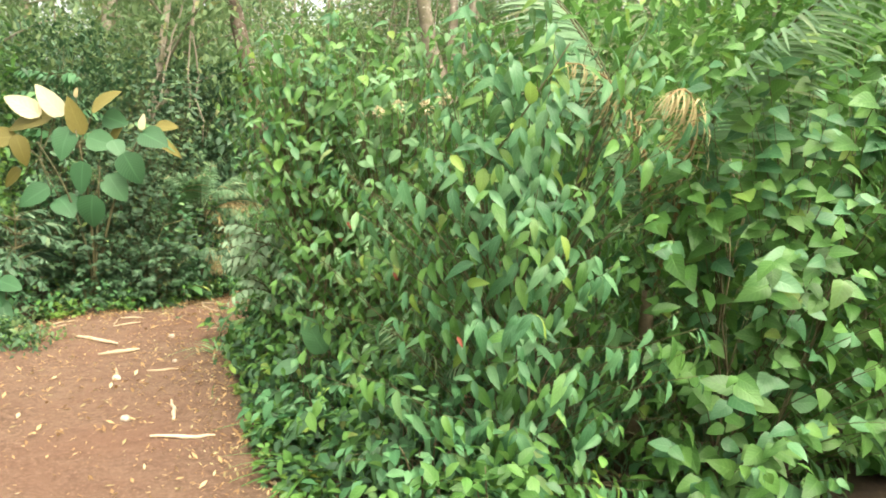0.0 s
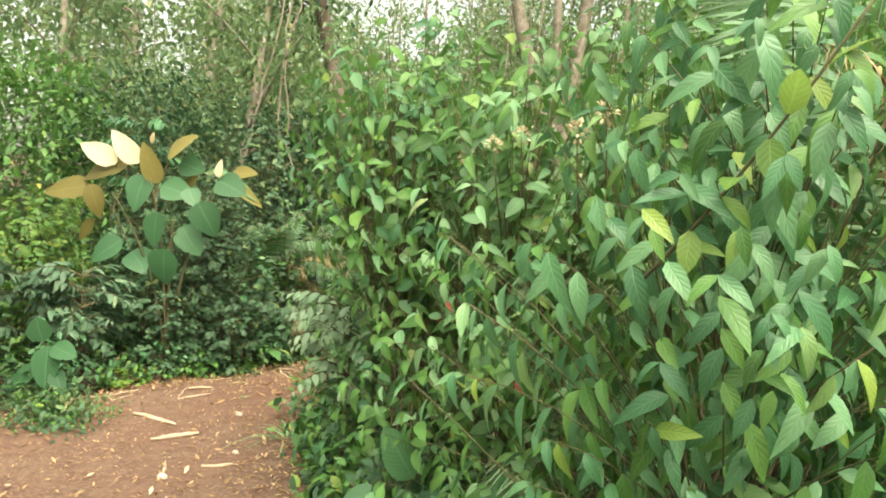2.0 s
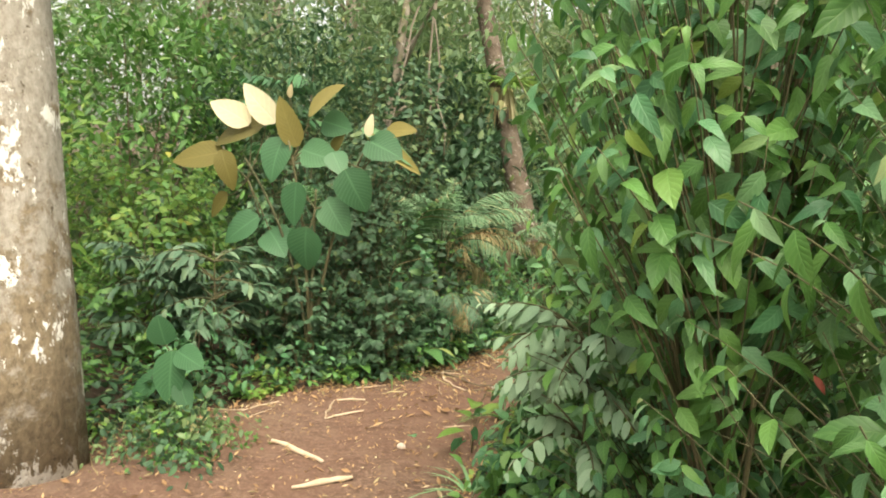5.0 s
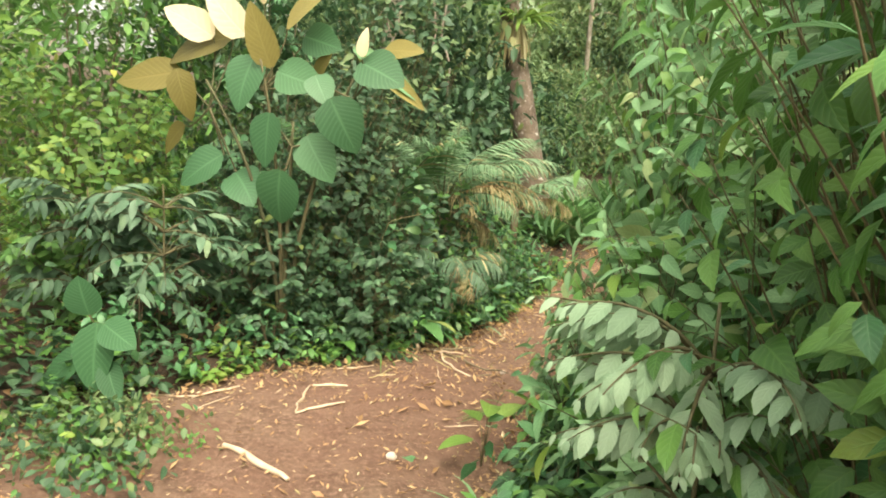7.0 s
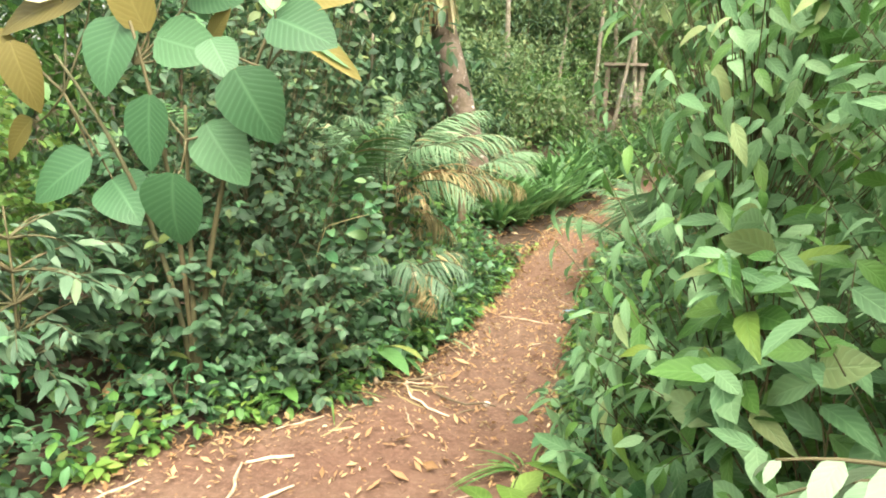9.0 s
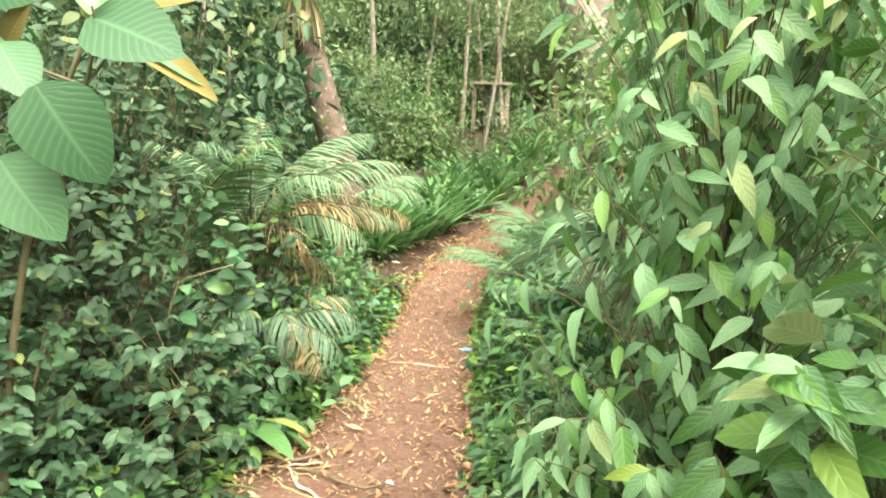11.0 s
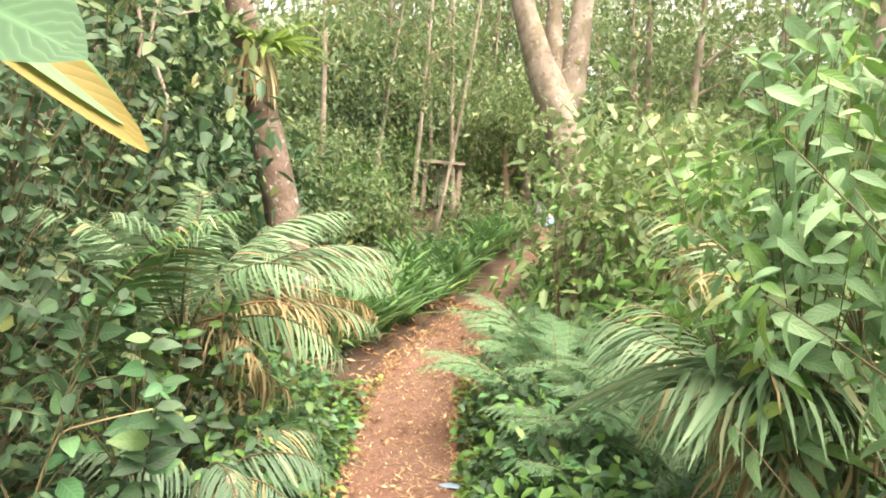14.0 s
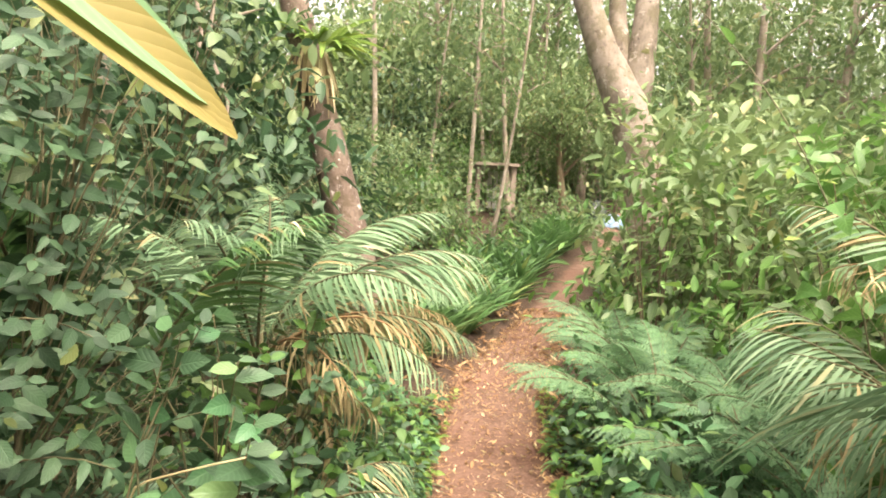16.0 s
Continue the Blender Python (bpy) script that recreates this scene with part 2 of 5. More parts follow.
PLASTIC = plain_material("faded_blue_plastic", (0.08, 0.16, 0.25), (0.19, 0.29, 0.38), 14.0, 0.4, 0.4)
DARKPLASTIC = plain_material("dark_plastic", (0.02, 0.03, 0.03), (0.06, 0.07, 0.07), 14.0, 0.4, 0.4)
RED = plain_material("red_leaf", (0.13, 0.025, 0.015), (0.24, 0.06, 0.03), 20.0)
BARK = lichen_bark()
BARK_RED = bark_material("reddish_bark", (0.038, 0.026, 0.018), (0.1, 0.07, 0.05), (0.165, 0.125, 0.095), (0.5, 0.46, 0.42), 9.0, 0.62)
BARK_GREY = bark_material("grey_bark", (0.11, 0.09, 0.065), (0.25, 0.21, 0.165), (0.36, 0.31, 0.25), (0.5, 0.47, 0.42), 4.0, 0.64)
BARK_PALE = bark_material("pale_smooth_bark", (0.06, 0.048, 0.034), (0.15, 0.125, 0.092), (0.245, 0.21, 0.165), (0.4, 0.37, 0.31), 4.0, 0.62, 0.4)
MOSS = plain_material("moss", (0.04, 0.05, 0.015), (0.12, 0.12, 0.04), 40.0, 0.95, 0.8)
PLANK = plain_material("weathered_plank", (0.16, 0.12, 0.09), (0.36, 0.3, 0.24), 12.0)
PALEPLANK = plain_material("pale_plank", (0.42, 0.4, 0.38), (0.62, 0.6, 0.58), 12.0)
SOIL = soil_material()


# ---- mesh tools ----
def mesh_of(name, pieces):
    """One mesh from pieces (verts, quads, uv, material)."""
    mats, vs, fs, uvs, mi, off = [], [], [], [], [], 0
    for v, f, uv, mat in pieces:
        if mat not in mats:
            mats.append(mat)
        vs.append(v), fs.append(f + off), uvs.append(uv)
        mi.append(np.full(len(f), mats.index(mat)))
        off += len(v)
    v, f, uv, mi = np.concatenate(vs), np.concatenate(fs), np.concatenate(uvs), np.concatenate(mi)
    me = bpy.data.meshes.new(name)
    me.vertices.add(len(v)), me.loops.add(f.size), me.polygons.add(len(f))
    me.vertices.foreach_set("co", v.astype(np.float32).ravel())
    me.loops.foreach_set("vertex_index", f.astype(np.int32).ravel())
    me.polygons.foreach_set("loop_start", np.arange(0, f.size, 4, dtype=np.int32))
    me.polygons.foreach_set("material_index", mi.astype(np.int32))
    me.polygons.foreach_set("use_smooth", np.ones(len(f), bool))
    layer = me.uv_layers.new(name="UVMap")
    layer.data.foreach_set("uv", uv[f.ravel()].astype(np.float32).ravel())
    for mat in mats:
        me.materials.append(mat)
    me.update()
    me.validate()
    return me


def part(name, me, parent, label="", m=None):
    ob = new(name, me)
    ob.parent = parent
    if m is not None:
        ob.matrix_basis = m
    return tagged(ob, label)


def leaf_shape(n=5, width=0.4, p=0.75, fold=0.25, droop=0.25, sharp=0.85, twist=0.0):
    """A leaf one unit long along y, face up, folded on its midrib and drooping to its tip."""
    t = np.linspace(0, 1, n + 1)
    w = 0.5 * width * np.maximum(np.sin(np.pi * np.clip(t, 0.004, 0.996) ** p), 0) ** sharp
    v, uv = [], []
    for k, (a, b) in enumerate(zip(t, w)):
        for s in (-1, 0, 1):
            x, z = s * b, fold * b * abs(s) - droop * a * a
            v.append((x + twist * a * a, a * (1 - 0.25 * droop * a), z))
            uv.append((0.5 + 0.5 * s, a))
    f = [(3 * k + c, 3 * k + c + 1, 3 * k + c + 4, 3 * k + c + 3) for k in range(n) for c in (0, 1)]
    return np.array(v), np.array(f), np.array(uv)


def tube(points, radii, sides=5, mat=None, wob=0.0, rng=None):
    pts = np.asarray(points, float)
    k = len(pts)
    tan = np.gradient(pts, axis=0)
    tan /= np.linalg.norm(tan, axis=1)[:, None] + 1e-9
    ref = np.array((0.93, 0.37, 0.0)) if abs(tan[:, 2]).mean() > 0.5 else np.array((0, 0, 1.0))
    a = np.cross(tan, ref)
    a /= np.linalg.norm(a, axis=1)[:, None] + 1e-9
    b = np.cross(tan, a)
    ang = np.linspace(0, 2 * np.pi, sides, endpoint=False)
    r = np.asarray(radii, float)[:, None] * np.ones((1, sides))
    if wob and rng is not None:
        r = r * (1 + wob * rng.standard_normal((k, sides)))
    v = pts[:, None] + r[..., None] * (a[:, None] * np.cos(ang)[None, :, None] + b[:, None] * np.sin(ang)[None, :, None])
    v = np.concatenate([v.reshape(-1, 3), pts[:1], pts[-1:]])
    f = [(i * sides + j, i * sides + (j + 1) % sides, (i + 1) * sides + (j + 1) % sides, (i + 1) * sides + j) for i in range(k - 1) for j in range(sides)]
    n0, n1 = k * sides, k * sides + 1
    for j in range(0, sides - 1, 2):
        f.append((n0, (j + 2) % sides, j + 1, j))
        e = (k - 1) * sides
        f.append((n1, e + j, e + j + 1, e + (j + 2) % sides))
    uv = np.zeros((len(v), 2))
    return v, np.array(f), uv, mat


def unit(v):
    return v / (np.linalg.norm(v, axis=-1, keepdims=True) + 1e-9)


def bases(pos, way, up, size):
    """Placements of N leaves: at pos, growing along way, faces towards up, of that size."""
    y = unit(way)
    x = unit(np.cross(y, up))
    z = np.cross(x, y)
    m = np.zeros((len(pos), 4, 4))
    s = np.asarray(size)[:, None]
    m[:, :3, 0], m[:, :3, 1], m[:, :3, 2], m[:, :3, 3], m[:, 3, 3] = x * s, y * s, z * s, pos, 1
    return m


def scatter(shape, ms, mat):
    """Joined copies of a shape at the placements ms."""
    v, f, uv = shape
    n = len(ms)
    vv = np.einsum("nij,vj->nvi", ms[:, :3, :3], v) + ms[:, None, :3, 3]
    ff = f[None] + (np.arange(n) * len(v))[:, None, None]
    return vv.reshape(-1, 3), ff.reshape(-1, 4), np.tile(uv, (n, 1)), mat


def bezier(a, b, c, n):
    t = np.linspace(0, 1, n)[:, None]
    return a * (1 - t) ** 2 + 2 * b * t * (1 - t) + c * t ** 2


# ---- the lie of the land ----
RIGHT_EDGE = [(-3, 2.2), (0.8, 0.9), (2.6, -0.05), (3.9, -0.92), (5.1, -1.46), (6.2, -2.0), (7.1, -2.06), (8.2, -2.08), (9.5, -2.06), (11, -2.02), (12, -1.9), (13.6, -1.57), (15.6, -1.12), (17, -0.55), (19, 0.25), (22, 1.15), (30, 4)]
LEFT_EDGE = [(-3, -4.2), (3.0, -4.3), (5.0, -4.3), (6.1, -4.1), (6.9, -3.78), (7.4, -3.4), (8.0, -3.16), (8.6, -2.94), (10.2, -2.88), (11.5, -2.8), (12.5, -2.6), (13.2, -2.35), (14.4, -1.9), (15.7, -1.45), (17, -1.02), (19, -0.2), (22, 0.85), (30, 3.6)]


def edge_x(edge, y):
    return np.interp(y, [e[0] for e in edge], [e[1] for e in edge])


def slope(y):
    d = np.clip(np.asarray(y, float) - 10, 0, 14)
    return 0.1 * d + 0.005 * d * d + 0.12 * np.clip(np.asarray(y, float) - 24, 0, 40)


def off_trail(x, y):
    """Metres outside the trail's edges; negative on it."""
    return np.maximum(edge_x(LEFT_EDGE, y) - x, x - edge_x(RIGHT_EDGE, y))


def land(x, y):
    d = off_trail(x, y)
    rough = 0.018 * np.sin(3.1 * x + 1.3 * y) * np.sin(2.3 * y - 0.7 * x) + 0.01 * np.sin(7.3 * x + 2) * np.sin(6.1 * y + 1)
    return slope(y) + rough + 0.07 * np.clip(d / 0.5, 0, 1) + 0.02 * np.clip(d, 0, 6)


def make_ground():
    xs = np.concatenate([[-260, -140, -70, -35, -20, -13], np.arange(-8, 4.01, 0.09), [7, 12, 20, 40, 80, 160, 260]])
    ys = np.concatenate([[-200, -90, -40, -15, -6], np.arange(-2, 16, 0.09), np.arange(16, 30, 0.5), [34, 40, 50, 70, 110, 180, 280]])
    gx, gy = np.meshgrid(xs, ys)
    rng = np.random.default_rng(4)
    gz = land(gx, gy) + rng.normal(0, 0.004, gx.shape)
    v = np.stack([gx, gy, gz], -1).reshape(-1, 3)
    nx = len(xs)
    i = (np.arange(len(ys) - 1)[:, None] * nx + np.arange(nx - 1)[None]).ravel()
    f = np.stack([i, i + 1, i + 1 + nx, i + nx], 1)
    me = mesh_of("ground", [(v, f, v[:, :2], SOIL)])
    soil = np.clip(0.5 - off_trail(gx, gy) / 0.5, 0, 1).ravel()
    me.attributes.new("soil", "FLOAT", "POINT").data.foreach_set("value", soil.astype(np.float32))
    tagged(new("ground", me), "trodden red-brown earth trail between dark leaf mould", "ground", kind="structure")


make_ground()


# ---- plants ----
def thing(name, x, y, label, category, group="", kind="", sink=0.02):
    root = new(name)
    root.location = (x, y, float(land(x, y)) - sink)
    return tagged(root, label, category, group, kind)


LANCE = [leaf_shape(5, 0.34, 0.72, 0.3, d, 0.9, w) for d, w in ((0.25, 0.05), (0.45, -0.06), (0.7, 0.03))]
HEART = [leaf_shape(5, 0.66, 0.52, 0.22, d, 0.75, w) for d, w in ((0.15, 0.03), (0.3, -0.05), (0.5, 0.02))]
OVAL = [leaf_shape(4, 0.5, 0.8, 0.2, d, 0.7, w) for d, w in ((0.1, 0.04), (0.25, -0.04), (0.4, 0.0))]
SMALL = (np.array([(0, 0, 0), (0.2, 0.26, 0.06), (0.19, 0.62, 0.0), (0, 1.0, -0.14), (-0.19, 0.62, 0.0), (-0.2, 0.26, 0.06)]), np.array([(0, 1, 2, 3), (0, 3, 4, 5)]),
         np.array([(0.5, 0), (1, 0.26), (1, 0.62), (0.5, 1), (0, 0.62), (0, 0.26)]))
WISP = leaf_shape(6, 0.042, 0.55, 0.4, 0.6, 0.5)
SLIVER = leaf_shape(5, 0.052, 0.6, 0.3, 0.55, 0.6)
BLADE = leaf_shape(6, 0.11, 0.45, 0.5, 0.42, 0.5)
HERB = leaf_shape(3, 0.52, 0.75, 0.22, 0.3, 0.65)


def shrub_frame(rng, h, r, tips, per, size, droop, low, lean=(0, 0)):
    """Branch curves of a shrub and the places of its leaves, from its base at the origin."""
    twigs, pos, way, up, size_of = [], [], [], [], []
    mains = []
    for i in range(4):
        a = 2 * np.pi * (i + rng.uniform(-0.3, 0.3)) / 4
        tip = np.array((np.cos(a) * r * 0.45 + lean[0], np.sin(a) * r * 0.45 + lean[1], h * rng.uniform(0.75, 0.95)))
        c = bezier(np.array((rng.normal(0, 0.05), rng.normal(0, 0.05), 0)), tip * np.array((0.25, 0.25, 0.55)) + rng.normal(0, 0.14, 3), tip, 10)
        c[1:-1] += rng.normal(0, 0.02, (8, 3))
        mains.append(c)
        twigs.append(tube(c, np.linspace(0.004 + 0.002 * h, 0.002, 10), 5))
    for i in range(tips):
        a = rng.uniform(0, 2 * np.pi)
        f = low + (1 - low) * rng.uniform(0, 1) ** 0.9
        prof = np.sqrt(max(0.1, 1 - ((f - 0.45) / 0.68) ** 2))
        rad = r * prof * rng.uniform(0.5, 1.1)
        out = np.array((np.cos(a), np.sin(a), 0))
        tip = out * rad + np.array((lean[0] * f, lean[1] * f, h * f * rng.uniform(0.94, 1.06)))
        main = mains[int(np.argmin([np.linalg.norm(c[-1, :2] - lean - out[:2] * r * 0.45) for c in mains]))]
        s = main[int(np.clip(9 * (f - rng.uniform(0.05, 0.3)), 0, 9))]
        mid = 0.5 * (s + tip) + np.array((0, 0, 0.3 * rad * rng.uniform(0.2, 1)))
        c = bezier(s, mid, tip, 7)
        twigs.append(tube(c, np.linspace(0.0032, 0.0013, 7), 4))
        t = np.clip(1 - 0.85 * np.linspace(1, 0, per) ** 1.7 + rng.normal(0, 0.015, per), 0, 1)
        k = t * 6
        k0 = np.clip(k.astype(int), 0, 5)
        p = c[k0] + (c[k0 + 1] - c[k0]) * (k - k0)[:, None]
        tan = unit(c[k0 + 1] - c[k0])
        side = unit(np.cross(tan, (0, 0, 1.0)))
        sg = np.where(np.arange(per) % 2 == 0, 1, -1)[:, None]
        w = 0.45 * tan + 0.75 * sg * side + 0.3 * out - np.array((0, 0, 1)) * rng.uniform(0.3, 1.1, (per, 1)) * droop + rng.normal(0, 0.25, (per, 3))
        u = np.array((0, 0, 0.75)) + 1.0 * out + rng.normal(0, 0.24, (per, 3))
        pos.append(p), way.append(w), up.append(u)
        size_of.append(size * rng.uniform(0.62, 1.15, per) * np.where(t > 0.93, 0.7, 1.0))
    return twigs, bases(np.concatenate(pos), np.concatenate(way), np.concatenate(up), np.concatenate(size_of))


def shrub(name, x, y, label, h, r, tips, per, size, shapes, mat, droop=0.8, low=0.03, seed=1, single=True, lean=(0, 0), stem=GREENTWIG, group="shrubs"):
    rng = np.random.default_rng(seed)
    root = thing(name, x, y, label, "shrub", group)
    twigs, ms = shrub_frame(rng, h, r, tips, per, size, droop, low, lean)
    part("stem", mesh_of("stem", [(*tw[:3], stem) for tw in twigs]), root, "thin woody branching stems")
    mats = mat if isinstance(mat, tuple) else (mat,)
    tint = np.where(rng.uniform(0, 1, len(ms)) < 0.68, 0, len(mats) - 1)
    pick = rng.integers(0, len(shapes), len(ms))
    alone = np.zeros(len(ms), bool)
    if single:
        alone[np.argsort(ms[:, 1, 3] + 0.35 * np.abs(ms[:, 0, 3]))[:280]] = True
        kinds = [[mesh_of("leaf", [(*s, q)]) for s in shapes] for q in mats]
        for k, c, m in zip(pick[alone], tint[alone], ms[alone]):
            part("leaf", kinds[c][k], root, m=Matrix(m.tolist()))
    rest = [scatter(s, ms[(pick == k) & (tint == c) & ~alone], q) for k, s in enumerate(shapes) for c, q in enumerate(mats) if ((pick == k) & (tint == c) & ~alone).any()]
    if rest:
        tagged(part("foliage", mesh_of("foliage", rest), root), kind="stuff")
    return root


def thicket(name, x, y, label, sx, sy, h, clumps, per, size, mat, seed, low=0.0, lift=0.0, shape=SMALL, category="bush"):
    """A dense bush out of many leafy sprays with gaps between them."""
    rng = np.random.default_rng(seed)
    root = thing(name, x, y, label, category, "undergrowth")
    n = clumps
    a, q = rng.uniform(0, 2 * np.pi, n), np.sqrt(rng.uniform(0.05, 1, n))
    f = low + (1 - low) * rng.uniform(0, 1, n) ** 1.05
    prof = np.sqrt(np.clip(1 - ((f - 0.42) / 0.66) ** 2, 0.08, 1)) * (1 + 0.22 * np.sin(3 * a + seed) + 0.15 * np.sin(7 * a + 2 * seed))
    c = np.stack([sx * q * np.cos(a) * prof, sy * q * np.sin(a) * prof, lift + h * f], 1)
    pos = np.repeat(c, per, 0) + rng.normal(0, 1, (n * per, 3)) * np.array((1, 1, 0.6)) * size * 1.5
    out = unit(pos - np.array((0, 0, lift + 0.35 * h)))
    way = out * 0.5 + rng.normal(0, 0.6, pos.shape) + np.array((0, 0, -0.45))
    up = np.array((0, 0, 0.9)) + 0.4 * out + rng.normal(0, 0.35, pos.shape)
    ms = bases(pos, way, up, size * rng.uniform(0.5, 1.25, len(pos)))
    twigs = []
    for k in range(0, n, max(1, n // 14)):
        base = np.array((c[k, 0] * 0.2, c[k, 1] * 0.2, 0.0))
        mid = np.array((c[k, 0] * 0.5, c[k, 1] * 0.5, c[k, 2] * 0.75))
        cur = bezier(base, mid, c[k], 7)
        twigs.append((*tube(cur, np.linspace(0.003 + 0.005 * h, 0.002, 7), 4)[:3], TWIG))
    if h > 0.2:
        part("stem", mesh_of("stem", twigs), root)
    tagged(part("foliage", mesh_of("foliage", [scatter(shape, ms, mat)]), root), kind="stuff")
    return root


def frond_mesh(length, lift, arch, pairs, leaflet, mat, rng, stalk=0.18, hang=0.3, shape=SLIVER, rachis=GREENTWIG, dead=0.0, ragged=0.0):
    """A feather palm leaf along y: an arching midrib with two rows of narrow leaflets."""
    n = 16
    ang = np.radians(lift - arch * np.linspace(0, 1, n) ** 1.3)
    step = length / (n - 1)
    pts = np.zeros((n, 3))
    for k in range(1, n):
        pts[k] = pts[k - 1] + step * np.array((0.02 * rng.normal(), np.cos(ang[k]), np.sin(ang[k])))
    pieces = [(*tube(pts, np.linspace(0.009, 0.002, n) * (0.6 + 0.4 * length), 4)[:3], rachis)]
    t = np.repeat(np.linspace(stalk, 0.99, pairs), 2)
    keep = rng.uniform(0, 1, len(t)) > ragged
    sg = np.tile((1, -1), pairs)[keep][:, None]
    t = t[keep]
    k = np.clip(t * (n - 1), 0, n - 1.001)
    k0 = k.astype(int)
    p = pts[k0] + (pts[k0 + 1] - pts[k0]) * (k - k0)[:, None]
    tan = unit(pts[k0 + 1] - pts[k0])
    side = np.array((1.0, 0, 0)) * sg
    swing = (0.35 + 0.9 * t)[:, None]
    way = side + tan * swing + np.array((0, 0, -hang)) + rng.normal(0, 0.06 + 0.4 * (ragged > 0.1), (len(t), 3))
    nrm = np.cross(side * sg, tan) * 1.0 + side * 0.35 + rng.normal(0, 0.08, (len(t), 3))
    nrm = np.where(nrm[:, 2:3] < 0, -nrm, nrm)
    sz = leaflet * np.sin(np.pi * (0.14 + 0.76 * (t - stalk) / (1 - stalk))) * rng.uniform(0.9, 1.08, len(t))
    ms = bases(p, way, nrm, sz)
    brown = rng.uniform(0, 1, len(t)) < dead
    if (~brown).any():
        pieces.append(scatter(shape, ms[~brown], mat))
    if brown.any():
        pieces.append(scatter(shape, ms[brown], STRAW))
    return mesh_of("frond", pieces)


def palm(name, x, y, label, fronds, seed, mat=PALM, z=0.0, shape=SLIVER, pairs=27, hang=0.35):
    """fronds: rows of (heading, lift, arch, length, leaflet length, dead share)."""
    rng = np.random.default_rng(seed)
    root = thing(name, x, y, label, "palm", "palms")
    stub = bezier(np.array((0, 0, 0.0)), np.array((0.02, 0, 0.12 + z / 2)), np.array((0, 0, 0.22 + z)), 6)
    part("trunk", mesh_of("trunk", [(*tube(stub, np.linspace(0.06, 0.035, 6), 8)[:3], TWIG)]), root, "short fibrous trunk")
    for head, lift, arch, length, leaflet, dead in fronds:
        dry = dead > 0.9
        me = frond_mesh(length, lift, arch, int(14 + pairs * length), leaflet, STRAW if dry else mat, rng, hang=0.75 if dry else hang, dead=0 if dry else dead, rachis=DEAD if dry else GREENTWIG, ragged=0.25 if dry else 0.04, shape=shape)
        part("frond", me, root, "dry straw-coloured frond" if dry else "", pose(0, 0, 0.16 + z, 0, rng.uniform(-14, 14), head))
    return root


def comb(pairs=11):
    """A fern pinna along y: small blunt teeth on both sides of a rib."""
    v, f, uv = [], [], []
    for k in range(pairs):
        y0, y1 = k / pairs, (k + 0.7) / pairs
        w = 0.115 * (1 - (k / pairs) ** 1.5) + 0.015
        for s in (-1, 1):
            i = len(v)
            v += [(0, y0, 0), (0, y1, 0), (s * w, y1 + 0.06, -0.02 - 0.25 * y1 ** 2), (s * w, y0 + 0.07, -0.02 - 0.25 * y0 ** 2)]
            v[i], v[i + 1] = (0, y0, -0.25 * y0 ** 2), (0, y1, -0.25 * y1 ** 2)
            f.append((i, i + 1, i + 2, i + 3) if s < 0 else (i + 3, i + 2, i + 1, i))
            uv += [(0.5, y0), (0.5, y1), (0.5 + s * 0.5, y1), (0.5 + s * 0.5, y0)]
    return np.array(v), np.array(f), np.array(uv)


COMB = comb()


def fern(name, x, y, label, fronds, seed):
    rng = np.random.default_rng(seed)
    root = thing(name, x, y, label, "fern", "ferns")
    for head, lift, arch, length, leaflet in fronds:
        me = frond_mesh(length, lift, arch, 17, leaflet, FERN, rng, stalk=0.25, hang=0.1, shape=COMB, ragged=0.02)
        part("frond", me, root, m=pose(rng.uniform(-0.05, 0.05), rng.uniform(-0.05, 0.05), 0.02, 0, rng.uniform(-12, 12), head))
    return root


def strap_plant(name, x, y, label, count, length, seed, mat=STRAP, shape=BLADE, flat=0.5, group="strap-leaved plants", single=False):
    rng = np.random.default_rng(seed)
    root = thing(name, x, y, label, "plant", group)
    a = rng.uniform(0, 2 * np.pi, count)
    out = np.stack([np.cos(a), np.sin(a), np.zeros(count)], 1)
    way = out + np.array((0, 0, 1.0)) * rng.uniform(0.5, 2.2, (count, 1)) * (1 - flat * 0.5)
    ms = bases(out * 0.03, way, np.array((0, 0, 1.0)) - out * 0.6 + rng.normal(0, 0.15, (count, 3)), length * rng.uniform(0.6, 1.1, count))
    if single:
        me = mesh_of("leaf", [(*shape, mat)])
        for m in ms:
            part("leaf", me, root, m=Matrix(m.tolist()))
    else:
        part("foliage", mesh_of("foliage", [scatter(shape, ms, mat)]), root)
    return root


